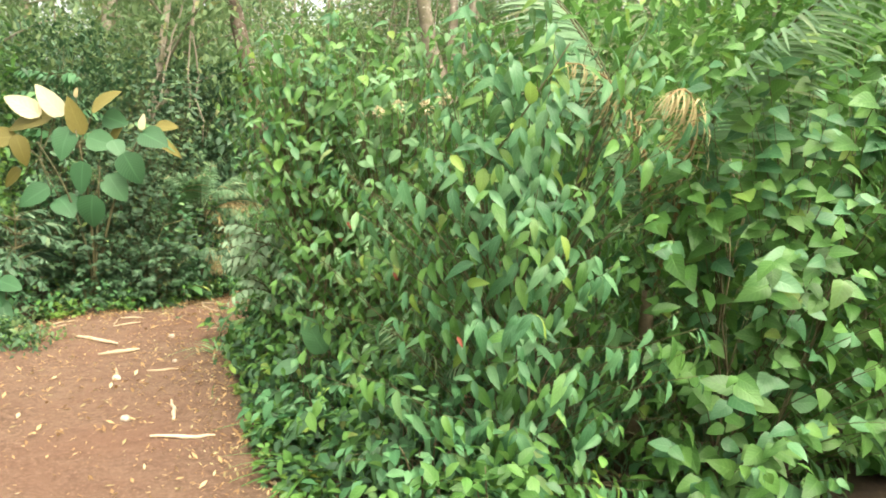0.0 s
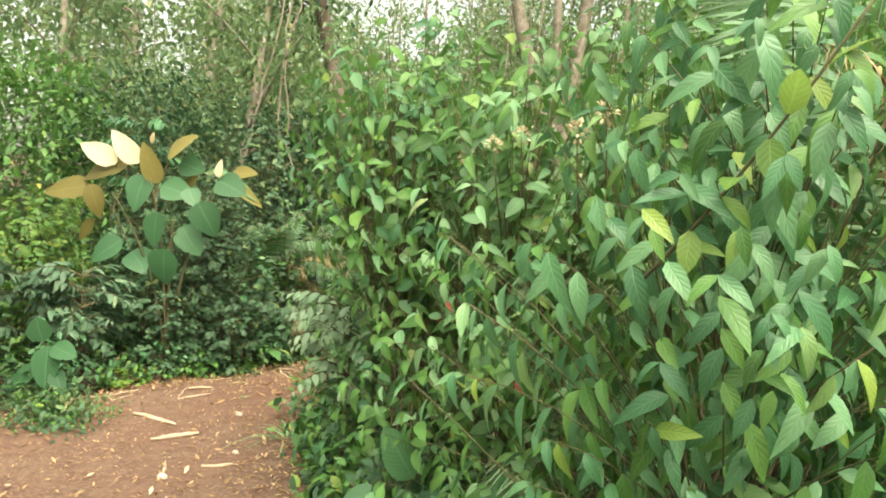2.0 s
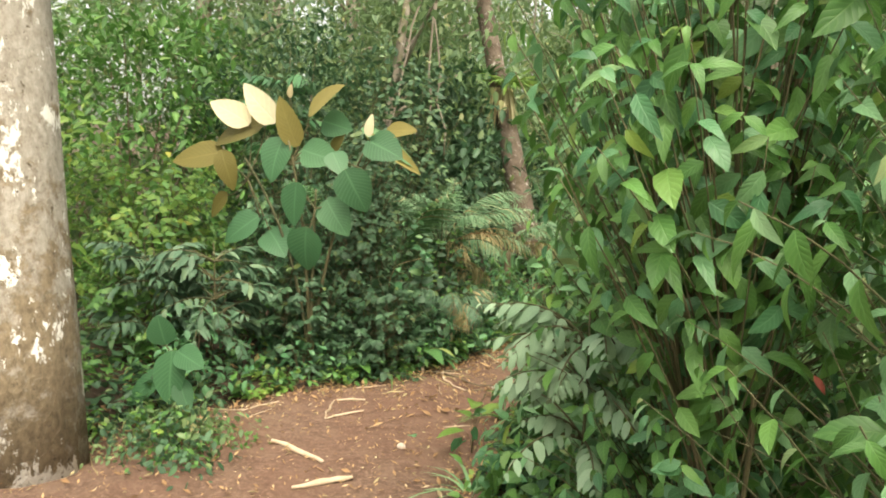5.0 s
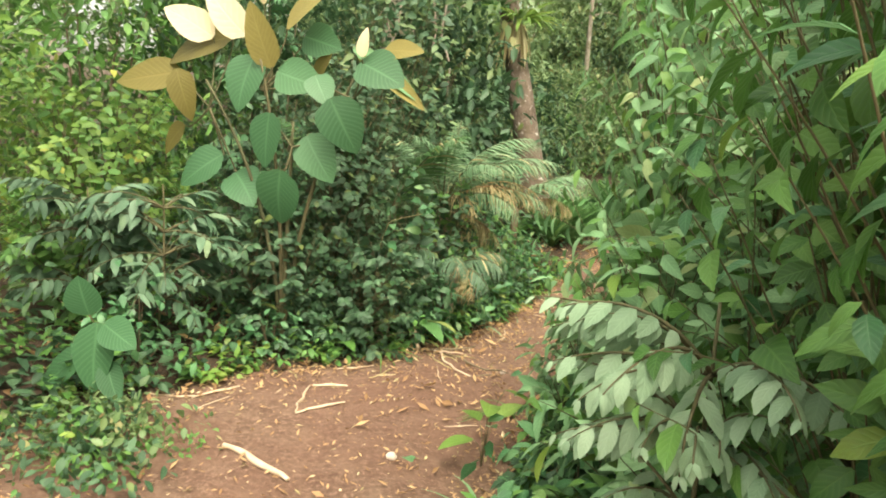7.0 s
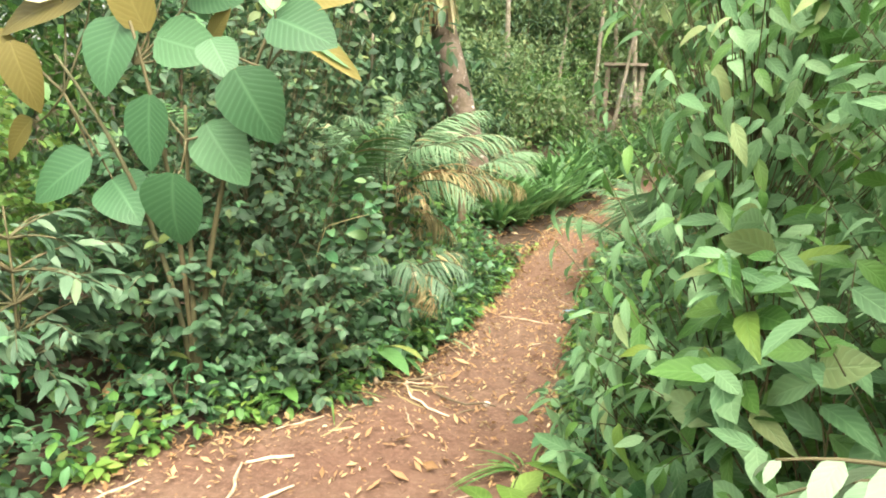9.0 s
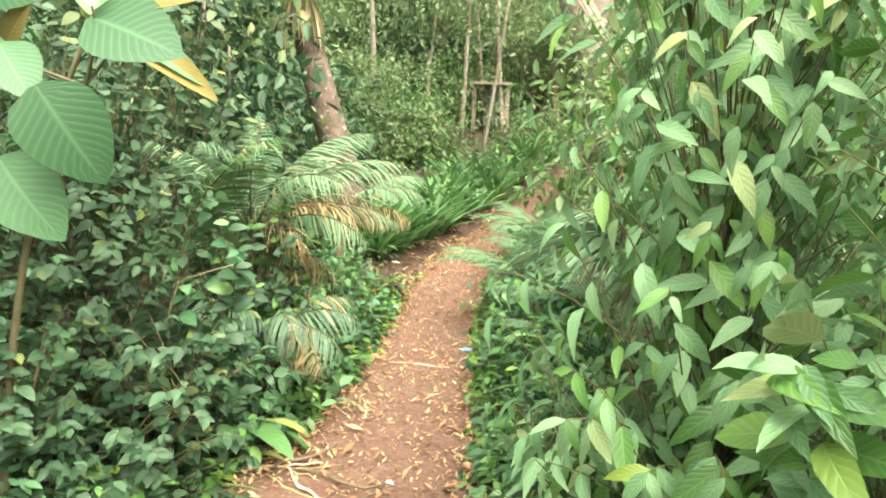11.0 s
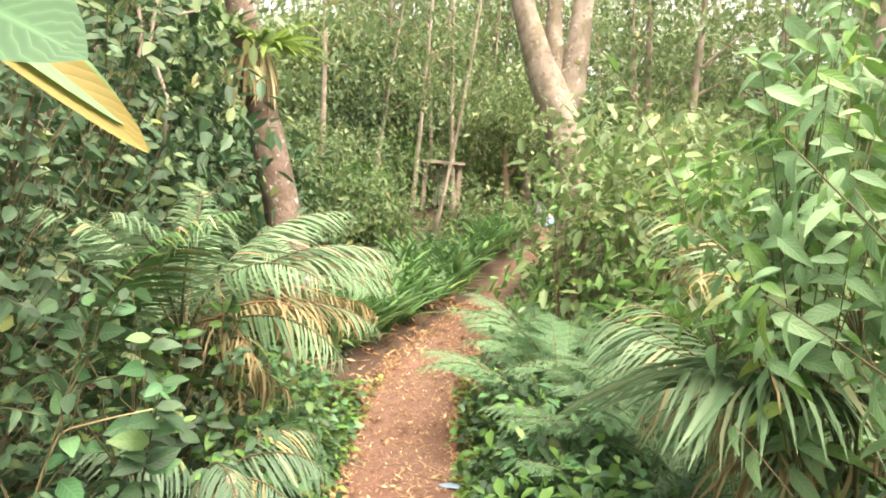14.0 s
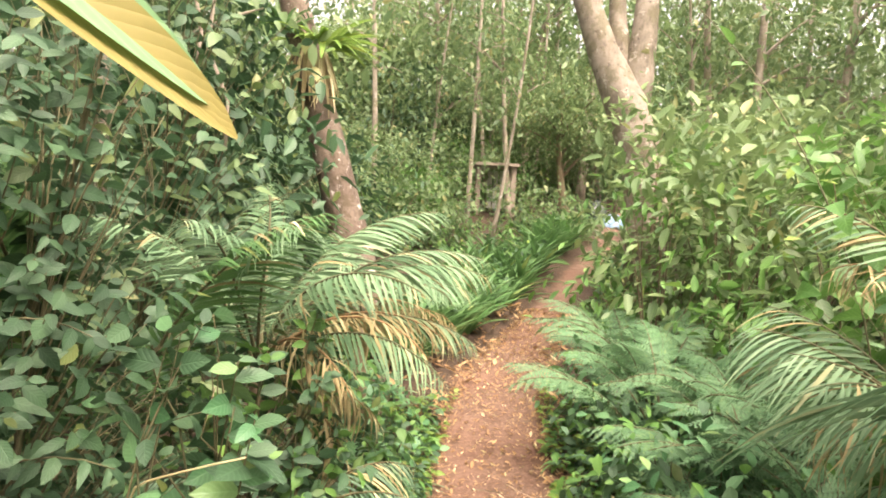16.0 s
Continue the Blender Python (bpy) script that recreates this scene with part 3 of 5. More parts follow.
def tree(name, x, y, label, h, r, lean, crown_low, clumps, per, size, mat, bark, seed, spread=1.6, limbs=6, bend=0.3, sides=10, flare=0.35):
    rng = np.random.default_rng(seed)
    root = thing(name, x, y, label, "tree", "trees", sink=0.1)
    top = np.array((lean[0], lean[1], h))
    mid = np.array((lean[0] * 0.5 + rng.normal(0, bend), lean[1] * 0.5 + rng.normal(0, bend), h * 0.5))
    c = bezier(np.zeros(3), mid, top, 18)
    rad = r * (1 - 0.72 * np.linspace(0, 1, 18)) * (1 + flare * np.exp(-np.linspace(0, 1, 18) * 22))
    part("trunk", mesh_of("trunk", [(*tube(c, rad, sides, None, 0.035, rng)[:3], bark)]), root)
    cl, tw = [], []
    for k in range(limbs):
        f = rng.uniform(crown_low, 0.97)
        s = c[int(f * 17)]
        a = rng.uniform(0, 2 * np.pi)
        L = spread * rng.uniform(0.5, 1.1) * (1.25 - 0.6 * f)
        e = s + np.array((np.cos(a) * L, np.sin(a) * L, L * rng.uniform(0.2, 0.9)))
        cur = bezier(s, 0.5 * (s + e) + np.array((0, 0, 0.15 * L)), e, 8)
        part("limb", mesh_of("limb", [(*tube(cur, np.linspace(rad[int(f * 17)] * 0.5, 0.008, 8), 6)[:3], bark)]), root)
        nn = max(1, clumps // limbs)
        q = cur[np.clip((rng.uniform(0.35, 1.0, nn) * 7).astype(int), 0, 7)] + rng.normal(0, 0.26 * spread, (nn, 3)) * np.array((1, 1, 0.7))
        cl.append(q)
    cl = np.concatenate(cl)
    pos = np.repeat(cl, per, 0) + rng.normal(0, size * 1.6, (len(cl) * per, 3))
    way = rng.normal(0, 0.7, pos.shape) + np.array((0, 0, -0.5))
    up = np.array((0, 0, 0.9)) + rng.normal(0, 0.4, pos.shape)
    part("crown", mesh_of("crown", [scatter(SMALL, bases(pos, way, up, size * rng.uniform(0.6, 1.2, len(pos))), mat)]), root)
    return root


# ---- shrubs beside the trail, right-hand bank ----
shrub("drooping_leaf_shrub", 0.30, 3.62, "tall shrub with drooping pointed green leaves beside the trail", 2.25, 0.85, 300, 10, 0.13, LANCE, (BLUEGREEN, GREEN), 1.7, 0.03, 11)
shrub("heart_leaf_shrub", 1.45, 3.75, "dense shrub with heart-shaped fresh green leaves", 2.2, 0.85, 230, 10, 0.125, HEART, (GREEN, BLUEGREEN), 0.75, 0.02, 12)
shrub("heart_leaf_shrub", 2.4, 4.4, "broad shrub with heart-shaped fresh green leaves", 2.7, 0.95, 150, 9, 0.15, HEART, GREEN, 0.7, 0.05, 13, single=False)
# the pale share of leaves paints in sunlight on the green
shrub("drooping_leaf_shrub", -0.35, 4.45, "shrub with drooping pointed leaves, some coloured paler as sunlit", 2.4, 0.72, 330, 9, 0.105, [LANCE[1], LANCE[2], OVAL[2]], (GREEN, PALE), 1.0, 0.02, 14)
shrub("oval_leaf_shrub", -0.95, 5.2, "bushy shrub with small oval blue-green leaves at the trail's bend", 2.4, 0.64, 350, 9, 0.095, [OVAL[1], OVAL[2], LANCE[1], HEART[2]], (GREEN, BLUEGREEN), 1.0, 0.02, 15)
# sunlit foliage, its brightness put into the pale leaf tint
shrub("long_leaf_shrub", -1.05, 6.0, "tall leafy shrub with long green leaves over the trail", 2.4, 0.68, 320, 9, 0.105, [LANCE[0], LANCE[1], OVAL[1]], (PALE, GREEN), 0.5, 0.02, 16)
shrub("whorled_leaf_shrub", -1.5, 6.75, "shrub with long pale green leaves in spreading whorls", 2.4, 0.6, 320, 9, 0.12, LANCE, (PALE, GREEN), 1.5, 0.02, 17)
shrub("whorled_leaf_shrub", -1.2, 7.8, "tall shrub with long pale green leaves above bare stems", 2.25, 0.56, 160, 9, 0.125, LANCE, (PALE, GREEN), 1.0, 0.55, 18)
shrub("whorled_leaf_shrub", -0.7, 7.3, "tall shrub with long pale green leaves", 2.4, 0.6, 160, 9, 0.13, LANCE, PALE, 1.3, 0.1, 28, single=False)
shrub("drooping_leaf_sapling", -0.95, 4.75, "slender sapling with long drooping blue-green leaves above the shrubs", 2.5, 0.55, 120, 9, 0.115, [LANCE[1], LANCE[2], OVAL[2]], (GREEN, BLUEGREEN), 1.2, 0.64, 31, lean=(-0.15, -0.05))
shrub("near_leafy_shrub", -1.45, 6.05, "low shrub with broad pale green leaves leaning over the trail's edge", 1.25, 0.42, 90, 8, 0.145, [LANCE[0], LANCE[1], OVAL[1]], (PALE, GREEN), 0.5, 0.1, 36)
shrub("round_leaf_shrub", -0.75, 9.0, "loose tall shrub with round green leaves", 2.3, 0.8, 50, 8, 0.15, HEART, GREEN, 0.6, 0.15, 19, single=False)
shrub("low_leafy_plant", -1.8, 7.0, "low shrub with fresh pale green pointed leaves at the trail's edge", 0.95, 0.36, 46, 8, 0.14, LANCE, PALE, 0.5, 0.1, 20)
shrub("low_leafy_plant", -3.85, 8.95, "low dark shrub under the palm fronds", 0.85, 0.45, 50, 9, 0.1, OVAL, DARK, 0.5, 0.02, 29, single=False)

# ---- shrubs beside the trail, left-hand bank ----
shrub("low_leafy_plant", -3.42, 8.85, "low leafy shrub hiding the palm's foot", 1.12, 0.38, 120, 9, 0.085, OVAL, (DARK, GREEN), 0.5, 0.02, 34, single=False)
shrub("low_leafy_plant", -3.2, 9.7, "low leafy shrub beside the trail", 0.7, 0.34, 50, 9, 0.08, OVAL, (GREEN, DARK), 0.5, 0.02, 35, single=False)
shrub("round_leaf_plant", -3.4, 8.1, "low plant with large round grey-green leaves beside the trail", 1.22, 0.26, 26, 6, 0.12, [OVAL[0], OVAL[2], HEART[0]], (DARK, BLUEGREEN), 0.4, 0.3, 30)
shrub("dark_leaf_shrub", -3.95, 8.1, "dense dark green shrub overhanging the trail", 2.0, 0.58, 300, 10, 0.082, [OVAL[0], OVAL[2], LANCE[1]], DARK, 0.7, 0.02, 21)
shrub("dark_leaf_shrub", -4.45, 7.75, "dense dark green shrub with small leaves", 1.35, 0.65, 200, 10, 0.08, OVAL, (DARK, BLUEGREEN), 0.6, 0.02, 22, single=False)
shrub("dark_leaf_shrub", -3.45, 7.75, "low dark leafy shrub at the trail's edge", 0.8, 0.42, 100, 9, 0.08, OVAL, DARK, 0.5, 0.02, 23)
shrub("dark_leaf_shrub", -3.95, 7.35, "low dark leafy shrub under the broad-leaved plant", 0.85, 0.42, 110, 9, 0.08, OVAL, DARK, 0.5, 0.02, 26)
shrub("bright_shrub", -5.6, 7.4, "light green bushy shrub behind the trunk", 1.65, 0.85, 220, 12, 0.085, OVAL, (BRIGHT, GREEN), 0.5, 0.02, 24, single=False)
shrub("bright_shrub", -5.1, 6.7, "low light green bush behind the trunk", 0.9, 0.5, 60, 10, 0.09, OVAL, GREEN, 0.5, 0.02, 27, single=False)
shrub("dark_leaf_shrub", -4.3, 9.5, "tall dark green thicket shrub", 2.9, 0.9, 200, 11, 0.1, OVAL, (DARK, FAR_HAZED), 0.6, 0.02, 25, single=False)

# ---- undergrowth and forest behind ----
rng_bg = np.random.default_rng(77)
spots = [(0.9, 5.3, 1.2, 2.9, GREEN), (2.6, 6.0, 1.5, 3.6, GREEN), (4.2, 5.2, 1.6, 3.6, GREEN), (0.3, 7.2, 0.9, 2.6, OLIVE), (0.7, 10.2, 1.2, 2.4, OLIVE), (-0.35, 12.4, 0.8, 2.2, OLIVE), (-0.7, 11.2, 0.5, 1.0, GREEN), (-0.3, 10.0, 0.55, 1.3, OLIVE), (-1.1, 12.9, 0.45, 0.9, GREEN), (-0.3, 9.0, 0.5, 1.5, PALE), (0.0, 11.0, 0.8, 2.1, GREEN), (0.55, 13.4, 0.9, 2.6, OLIVE), (-0.95, 12.3, 0.55, 1.95, GREEN), (-0.7, 13.6, 0.6, 2.55, OLIVE), (1.0, 15.8, 1.2, 2.4, OLIVE),
         (-5.6, 9.6, 1.3, 3.2, DARK), (-7.3, 8.8, 1.5, 3.2, GREEN), (-5.2, 12.2, 1.3, 3.0, DARK), (-7.4, 11.8, 1.6, 3.6, FAR_HAZED), (-4.9, 15.2, 1.2, 2.0, DARK), (-6.9, 6.6, 1.0, 2.2, BRIGHT), (-4.2, 18.0, 1.6, 2.0, FAR_HAZED)]
more = [(-6.8, 17.5, 1.8, 3.2, FAR_HAZED), (2.8, 18.0, 1.6, 2.6, FAR_HAZED), (-9.0, 15.0, 1.8, 3.6, FAR_HAZED), (2.9, 9.6, 1.7, 3.6, FAR_HAZED), (4.4, 13.0, 2.0, 4.2, FAR_HAZED), (-9.2, 9.5, 1.6, 3.4, FAR_HAZED), (1.9, 12.2, 1.3, 2.6, GREEN), (-3.4, 25.5, 1.6, 4.2, FAR_HAZED), (-1.2, 26.5, 1.7, 4.6, OLIVE), (1.0, 27.5, 1.6, 4.4, FAR_HAZED), (-5.4, 24.5, 1.7, 4.4, OLIVE)]
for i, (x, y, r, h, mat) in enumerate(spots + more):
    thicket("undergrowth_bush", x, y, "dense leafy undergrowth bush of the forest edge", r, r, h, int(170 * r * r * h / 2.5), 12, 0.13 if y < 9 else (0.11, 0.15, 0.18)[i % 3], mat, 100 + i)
# no real haze here; the paled far leaf colour imitates it
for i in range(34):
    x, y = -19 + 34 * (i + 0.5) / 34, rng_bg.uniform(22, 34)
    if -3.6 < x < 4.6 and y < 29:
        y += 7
    thicket("forest_bush", x, y, "hazy green bush deeper in the forest", 2.3, 2.0, rng_bg.uniform(2.2, 4.5), 150, 10, rng_bg.uniform(0.16, 0.3), (FAR_HAZED, OLIVE, FAR_HAZED, PALE, DARK)[i % 5], 200 + i)
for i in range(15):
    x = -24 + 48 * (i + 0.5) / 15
    thicket("forest_wall", x, rng_bg.uniform(37, 44), "tall hazy wall of forest foliage in the distance", 3.4, 2.6, rng_bg.uniform(7.5, 11), 300, 11, 0.42, (FAR_HAZED, OLIVE)[i % 2], 260 + i, category="trees")
for i in range(46):
    x, y = rng_bg.uniform(-17, 13), rng_bg.uniform(14.5, 36)
    if -5.5 < x < 2.5 and y < 21:
        y += 9
    if off_trail(x, y) < 0.6:
        x -= 3.5
    tree("forest_tree", x, y, "slender grey forest tree with a thin leafy crown", rng_bg.uniform(7, 13), rng_bg.uniform(0.06, 0.14), (rng_bg.normal(0, 0.6), rng_bg.normal(0, 0.5)), 0.2, 105, 11, 0.22, FAR_HAZED, BARK_GREY, 300 + i, 2.2, 9)
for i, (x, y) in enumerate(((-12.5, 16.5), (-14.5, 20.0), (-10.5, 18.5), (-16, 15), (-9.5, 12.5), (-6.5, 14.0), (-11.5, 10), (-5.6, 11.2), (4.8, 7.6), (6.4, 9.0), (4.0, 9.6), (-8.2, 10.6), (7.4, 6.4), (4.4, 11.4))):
    tree("forest_tree", x, y, "forest tree with a dense leafy crown behind the shrubs", rng_bg.uniform(6.5, 9), rng_bg.uniform(0.07, 0.12), (rng_bg.normal(0, 0.4), rng_bg.normal(0, 0.4)), 0.18, 220, 12, 0.16, FAR_HAZED if x < 0 else GREEN, BARK_GREY, 360 + i, 1.9, 10)
for i in range(30):
    x, y = rng_bg.uniform(1.5, 15), rng_bg.uniform(13, 32)
    if off_trail(x, y) < 0.8:
        x += 2.5
    tree("forest_tree", x, y, "slender pale forest tree with a low leafy crown", rng_bg.uniform(6, 12), rng_bg.uniform(0.06, 0.13), (rng_bg.normal(0, 0.6), rng_bg.normal(0, 0.5)), 0.12, 140, 11, 0.24, OLIVE if i % 2 else FAR_HAZED, BARK_GREY, 410 + i, 2.3, 10)
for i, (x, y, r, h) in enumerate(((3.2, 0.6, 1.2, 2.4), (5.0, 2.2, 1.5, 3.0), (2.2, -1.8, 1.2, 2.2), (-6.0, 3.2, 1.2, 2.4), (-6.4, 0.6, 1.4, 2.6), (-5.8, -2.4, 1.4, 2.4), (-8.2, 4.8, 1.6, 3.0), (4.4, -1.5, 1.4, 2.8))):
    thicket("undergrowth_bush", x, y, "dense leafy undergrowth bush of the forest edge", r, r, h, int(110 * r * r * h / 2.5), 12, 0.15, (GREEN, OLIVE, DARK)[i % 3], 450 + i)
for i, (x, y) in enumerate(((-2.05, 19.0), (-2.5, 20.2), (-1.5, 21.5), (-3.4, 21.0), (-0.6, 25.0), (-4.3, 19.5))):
    tree("slim_tree", x, y, "very slender pale tree trunk rising through the forest", 9.5 - 0.6 * (i % 4), 0.036 + 0.014 * (i % 3), (0.7 - 0.6 * (i % 3), 0), 0.28, 90, 10, 0.16, FAR_HAZED, BARK_GREY, 470 + i, 1.3, 9)
for i in range(34):
    x, y = rng_bg.uniform(-8, 5), rng_bg.uniform(16.5, 30)
    if off_trail(x, y) < 0.9 or (abs(x + 1.85) < 0.5 and 17 < y < 23) or math.hypot(x - 0.95, y - 21.9) < 1.3:
        continue
    thicket("understory_bush", x, y, "low leafy bush between the forest trunks", 1.1, 1.0, rng_bg.uniform(0.7, 1.3) + max(0, y - 19.5) * 0.13, 90, 10, 0.14, (FAR_HAZED, OLIVE, GREEN)[i % 3], 520 + i)
tree("fine_leaved_tree", 0.0, 23.0, "small dark fine-leaved tree beside the trail", 3.1, 0.12, (-0.2, 0), 0.3, 700, 14, 0.1, OLIVE, TWIG, 401, 1.7, 14)

# ---- trees beside the trail ----
tree("trunk_tree", -4.15, 5.17, "mature tree with mottled bark and white lichen patches", 12.0, 0.29, (-1.7, 0.2), 0.55, 180, 12, 0.16, GREEN, BARK, 31, 2.6, 7, 0.04, 28, 0.06)
tree("leaning_tree", -3.38, 12.55, "leaning reddish-brown trunk carrying a clump of epiphytes", 8.5, 0.195, (-2.6, 0.6), 0.6, 140, 12, 0.15, DARK, BARK_RED, 32, 2.0, 7, 0.05, 14)


def epiphyte(x, y, z):
    """A bromeliad nest on the leaning trunk: fresh rosette above, dead leaves hanging below."""
    rng = np.random.default_rng(9)
    root = new("bromeliad")
    root.location = (x, y, z)
    tagged(root, "bromeliad clump with bright leaves and hanging dead straps on a trunk", "bromeliad", "epiphytes")
    n = 46
    a = rng.uniform(0, 2 * np.pi, n)
    out = np.stack([np.cos(a), np.sin(a), np.zeros(n)], 1)
    ms = bases(out * 0.12 + np.array((0.1, 0, 0)), out + np.array((0, 0, 1)) * rng.uniform(0.0, 1.3, (n, 1)), np.array((0, 0, 1)) - 0.5 * out, 0.5 * rng.uniform(0.6, 1.1, n))
    for me, rows, label in ((leaf_shape(6, 0.15, 0.5, 0.4, 0.5, 0.5), (BRIGHT, ms), "bright yellow-green strap leaf"),
                            (leaf_shape(5, 0.07, 0.5, 0.4, 0.15, 0.5), (STRAW, bases(out * 0.15 + np.array((0, 0, -0.05)), out * 0.35 + np.array((0, 0, -1)) + rng.normal(0, 0.12, (n, 3)), out, 0.62 * rng.uniform(0.5, 1.1, n))), "dry hanging strap leaf"),
                            (leaf_shape(5, 0.12, 0.5, 0.4, 0.6, 0.5), (STRAP, bases(out * 0.1 + np.array((-0.3, 0, 0.12)), out * 0.6 + np.array((-0.2, 0, 0.8)), np.array((0, 0, 1)) - 0.5 * out, 0.34 * rng.uniform(0.6, 1.1, n))), "dark green strap leaf")):
        shared = mesh_of("leaf", [(*me, rows[0])])
        for m in rows[1]:
            part("leaf", shared, root, label, Matrix(m.tolist()))


epiphyte(-4.17, 12.66, 3.18)


def fork_tree(x, y):
    root = thing("forked_tree", x, y, "thick pale grey tree forking into two limbs with mossy knots", "tree", "trees", sink=0.1)
    rng = np.random.default_rng(5)
    p = [(0.22, 0, 0), (0.15, 0, 1.1), (0.0, 0, 2.0), (-0.26, 0, 2.7), (-0.56, 0.02, 3.3), (-0.82, 0.05, 4.0), (-1.02, 0.1, 4.8), (-1.5, 0.1, 6.5), (-2.0, 0.3, 9)]
    part("trunk", mesh_of("trunk", [(*tube(p, (0.38, 0.3, 0.26, 0.265, 0.2, 0.16, 0.145, 0.1, 0.05), 20, None, 0.03, rng)[:3], BARK_PALE)]), root)
    for limb, radii in (([(-0.14, 0.02, 2.3), (-0.1, 0.02, 3.0), (-0.04, 0.05, 3.7), (0.0, 0.1, 4.5), (0.2, 0.2, 6.3), (0.8, 0.3, 9)], (0.17, 0.19, 0.155, 0.125, 0.1, 0.05)),
                        ([(-0.22, 0.1, 2.6), (-0.3, 0.14, 3.2), (-0.36, 0.2, 3.8), (-0.38, 0.3, 4.6), (-0.5, 0.4, 6.3), (-0.4, 0.5, 9)], (0.15, 0.16, 0.12, 0.1, 0.08, 0.04))):
        part("limb", mesh_of("limb", [(*tube(limb, radii, 16, None, 0.03, rng)[:3], BARK_PALE)]), root)
    for q in ((-0.36, -0.2, 2.95), (-0.06, -0.125, 3.3)):
        ring = [(q[0], q[1] + 0.03, q[2]), (q[0], q[1] - 0.005, q[2]), (q[0], q[1] - 0.02, q[2])]
        part("knot", mesh_of("knot", [(*tube(ring, (0.07, 0.06, 0.03), 12, None, 0.2, rng)[:3], MOSS)]), root, "dark mossy knot")
    n = 200
    pos = np.concatenate([rng.normal((-2.0, 0.3, 8.5), 1.2, (n * 6, 3)), rng.normal((0.5, 0.3, 8.5), 1.2, (n * 6, 3))])
    part("crown", mesh_of("crown", [scatter(SMALL, bases(pos, rng.normal(0, 1, pos.shape), np.array((0, 0, 1)) + rng.normal(0, 0.4, pos.shape), 0.16 * rng.uniform(0.6, 1.2, len(pos))), FAR_HAZED)]), root)


fork_tree(-0.4, 15.0)


def liana(x, y, z0, z1, seed):
    rng = np.random.default_rng(seed)
    k = 16
    t = np.linspace(0, 1, k)
    c = np.stack([x + 0.16 * np.sin(5 * t + seed) + rng.normal(0, 0.03, k), y + 0.1 * np.cos(4 * t + seed) * t, z1 + (z0 - z1) * t], 1)
    tagged(new("liana", mesh_of("liana", [(*tube(c, np.full(k, 0.013), 6)[:3], PLANK)])), "pale twisted liana hanging among the trees", "vine", "lianas")


for i, (x, y) in enumerate(((-4.6, 10.4), (-4.25, 10.5), (-4.4, 10.9), (-7.6, 12.2))):
    liana(x, y, 2.0 if i < 4 else 2.6, 6.5 + 0.3 * i, 50 + i)


# ---- broad-leaved plant with gold undersides ----
GREEN_BLADES = [(-4.17, 1.71, -0.02, -101, 0.38), (-3.79, 1.75, 0.03, -15, 0.32), (-3.58, 1.7, -0.05, -49, 0.23), (-3.42, 1.5, -0.04, -62, 0.36), (-3.23, 1.83, 0.01, -17, 0.35), (-3.94, 1.37, -0.05, -92, 0.34), (-3.61, 1.3, 0.01, -51, 0.34), (-3.82, 1.03, -0.07, -100, 0.37), (-4.13, 1.08, 0.03, -23, 0.35), (-4.49, 1.14, 0.01, -141, 0.37), (-3.71, 1.99, 0.13, -13, 0.29)]
GOLD_BLADES = [(-4.92, 1.69, -0.02, 193, 0.46), (-4.58, 1.92, 0.03, 197, 0.49), (-4.56, 1.59, -0.07, -68, 0.34), (-4.05, 1.99, -0.03, 108, 0.4), (-4.74, 1.31, 0.03, 221, 0.29), (-3.16, 1.97, 0.08, 4, 0.29), (-3.78, 2.19, 0.03, 40, 0.42), (-3.7, 1.86, 0.13, 43, 0.21)]
CREAM_BLADES = [(-4.63, 2.07, 0.01, 150, 0.41), (-4.34, 2.12, -0.03, 135, 0.4), (-4.08, 2.23, 0.03, 83, 0.11), (-3.37, 1.99, 0.01, 87, 0.17)]


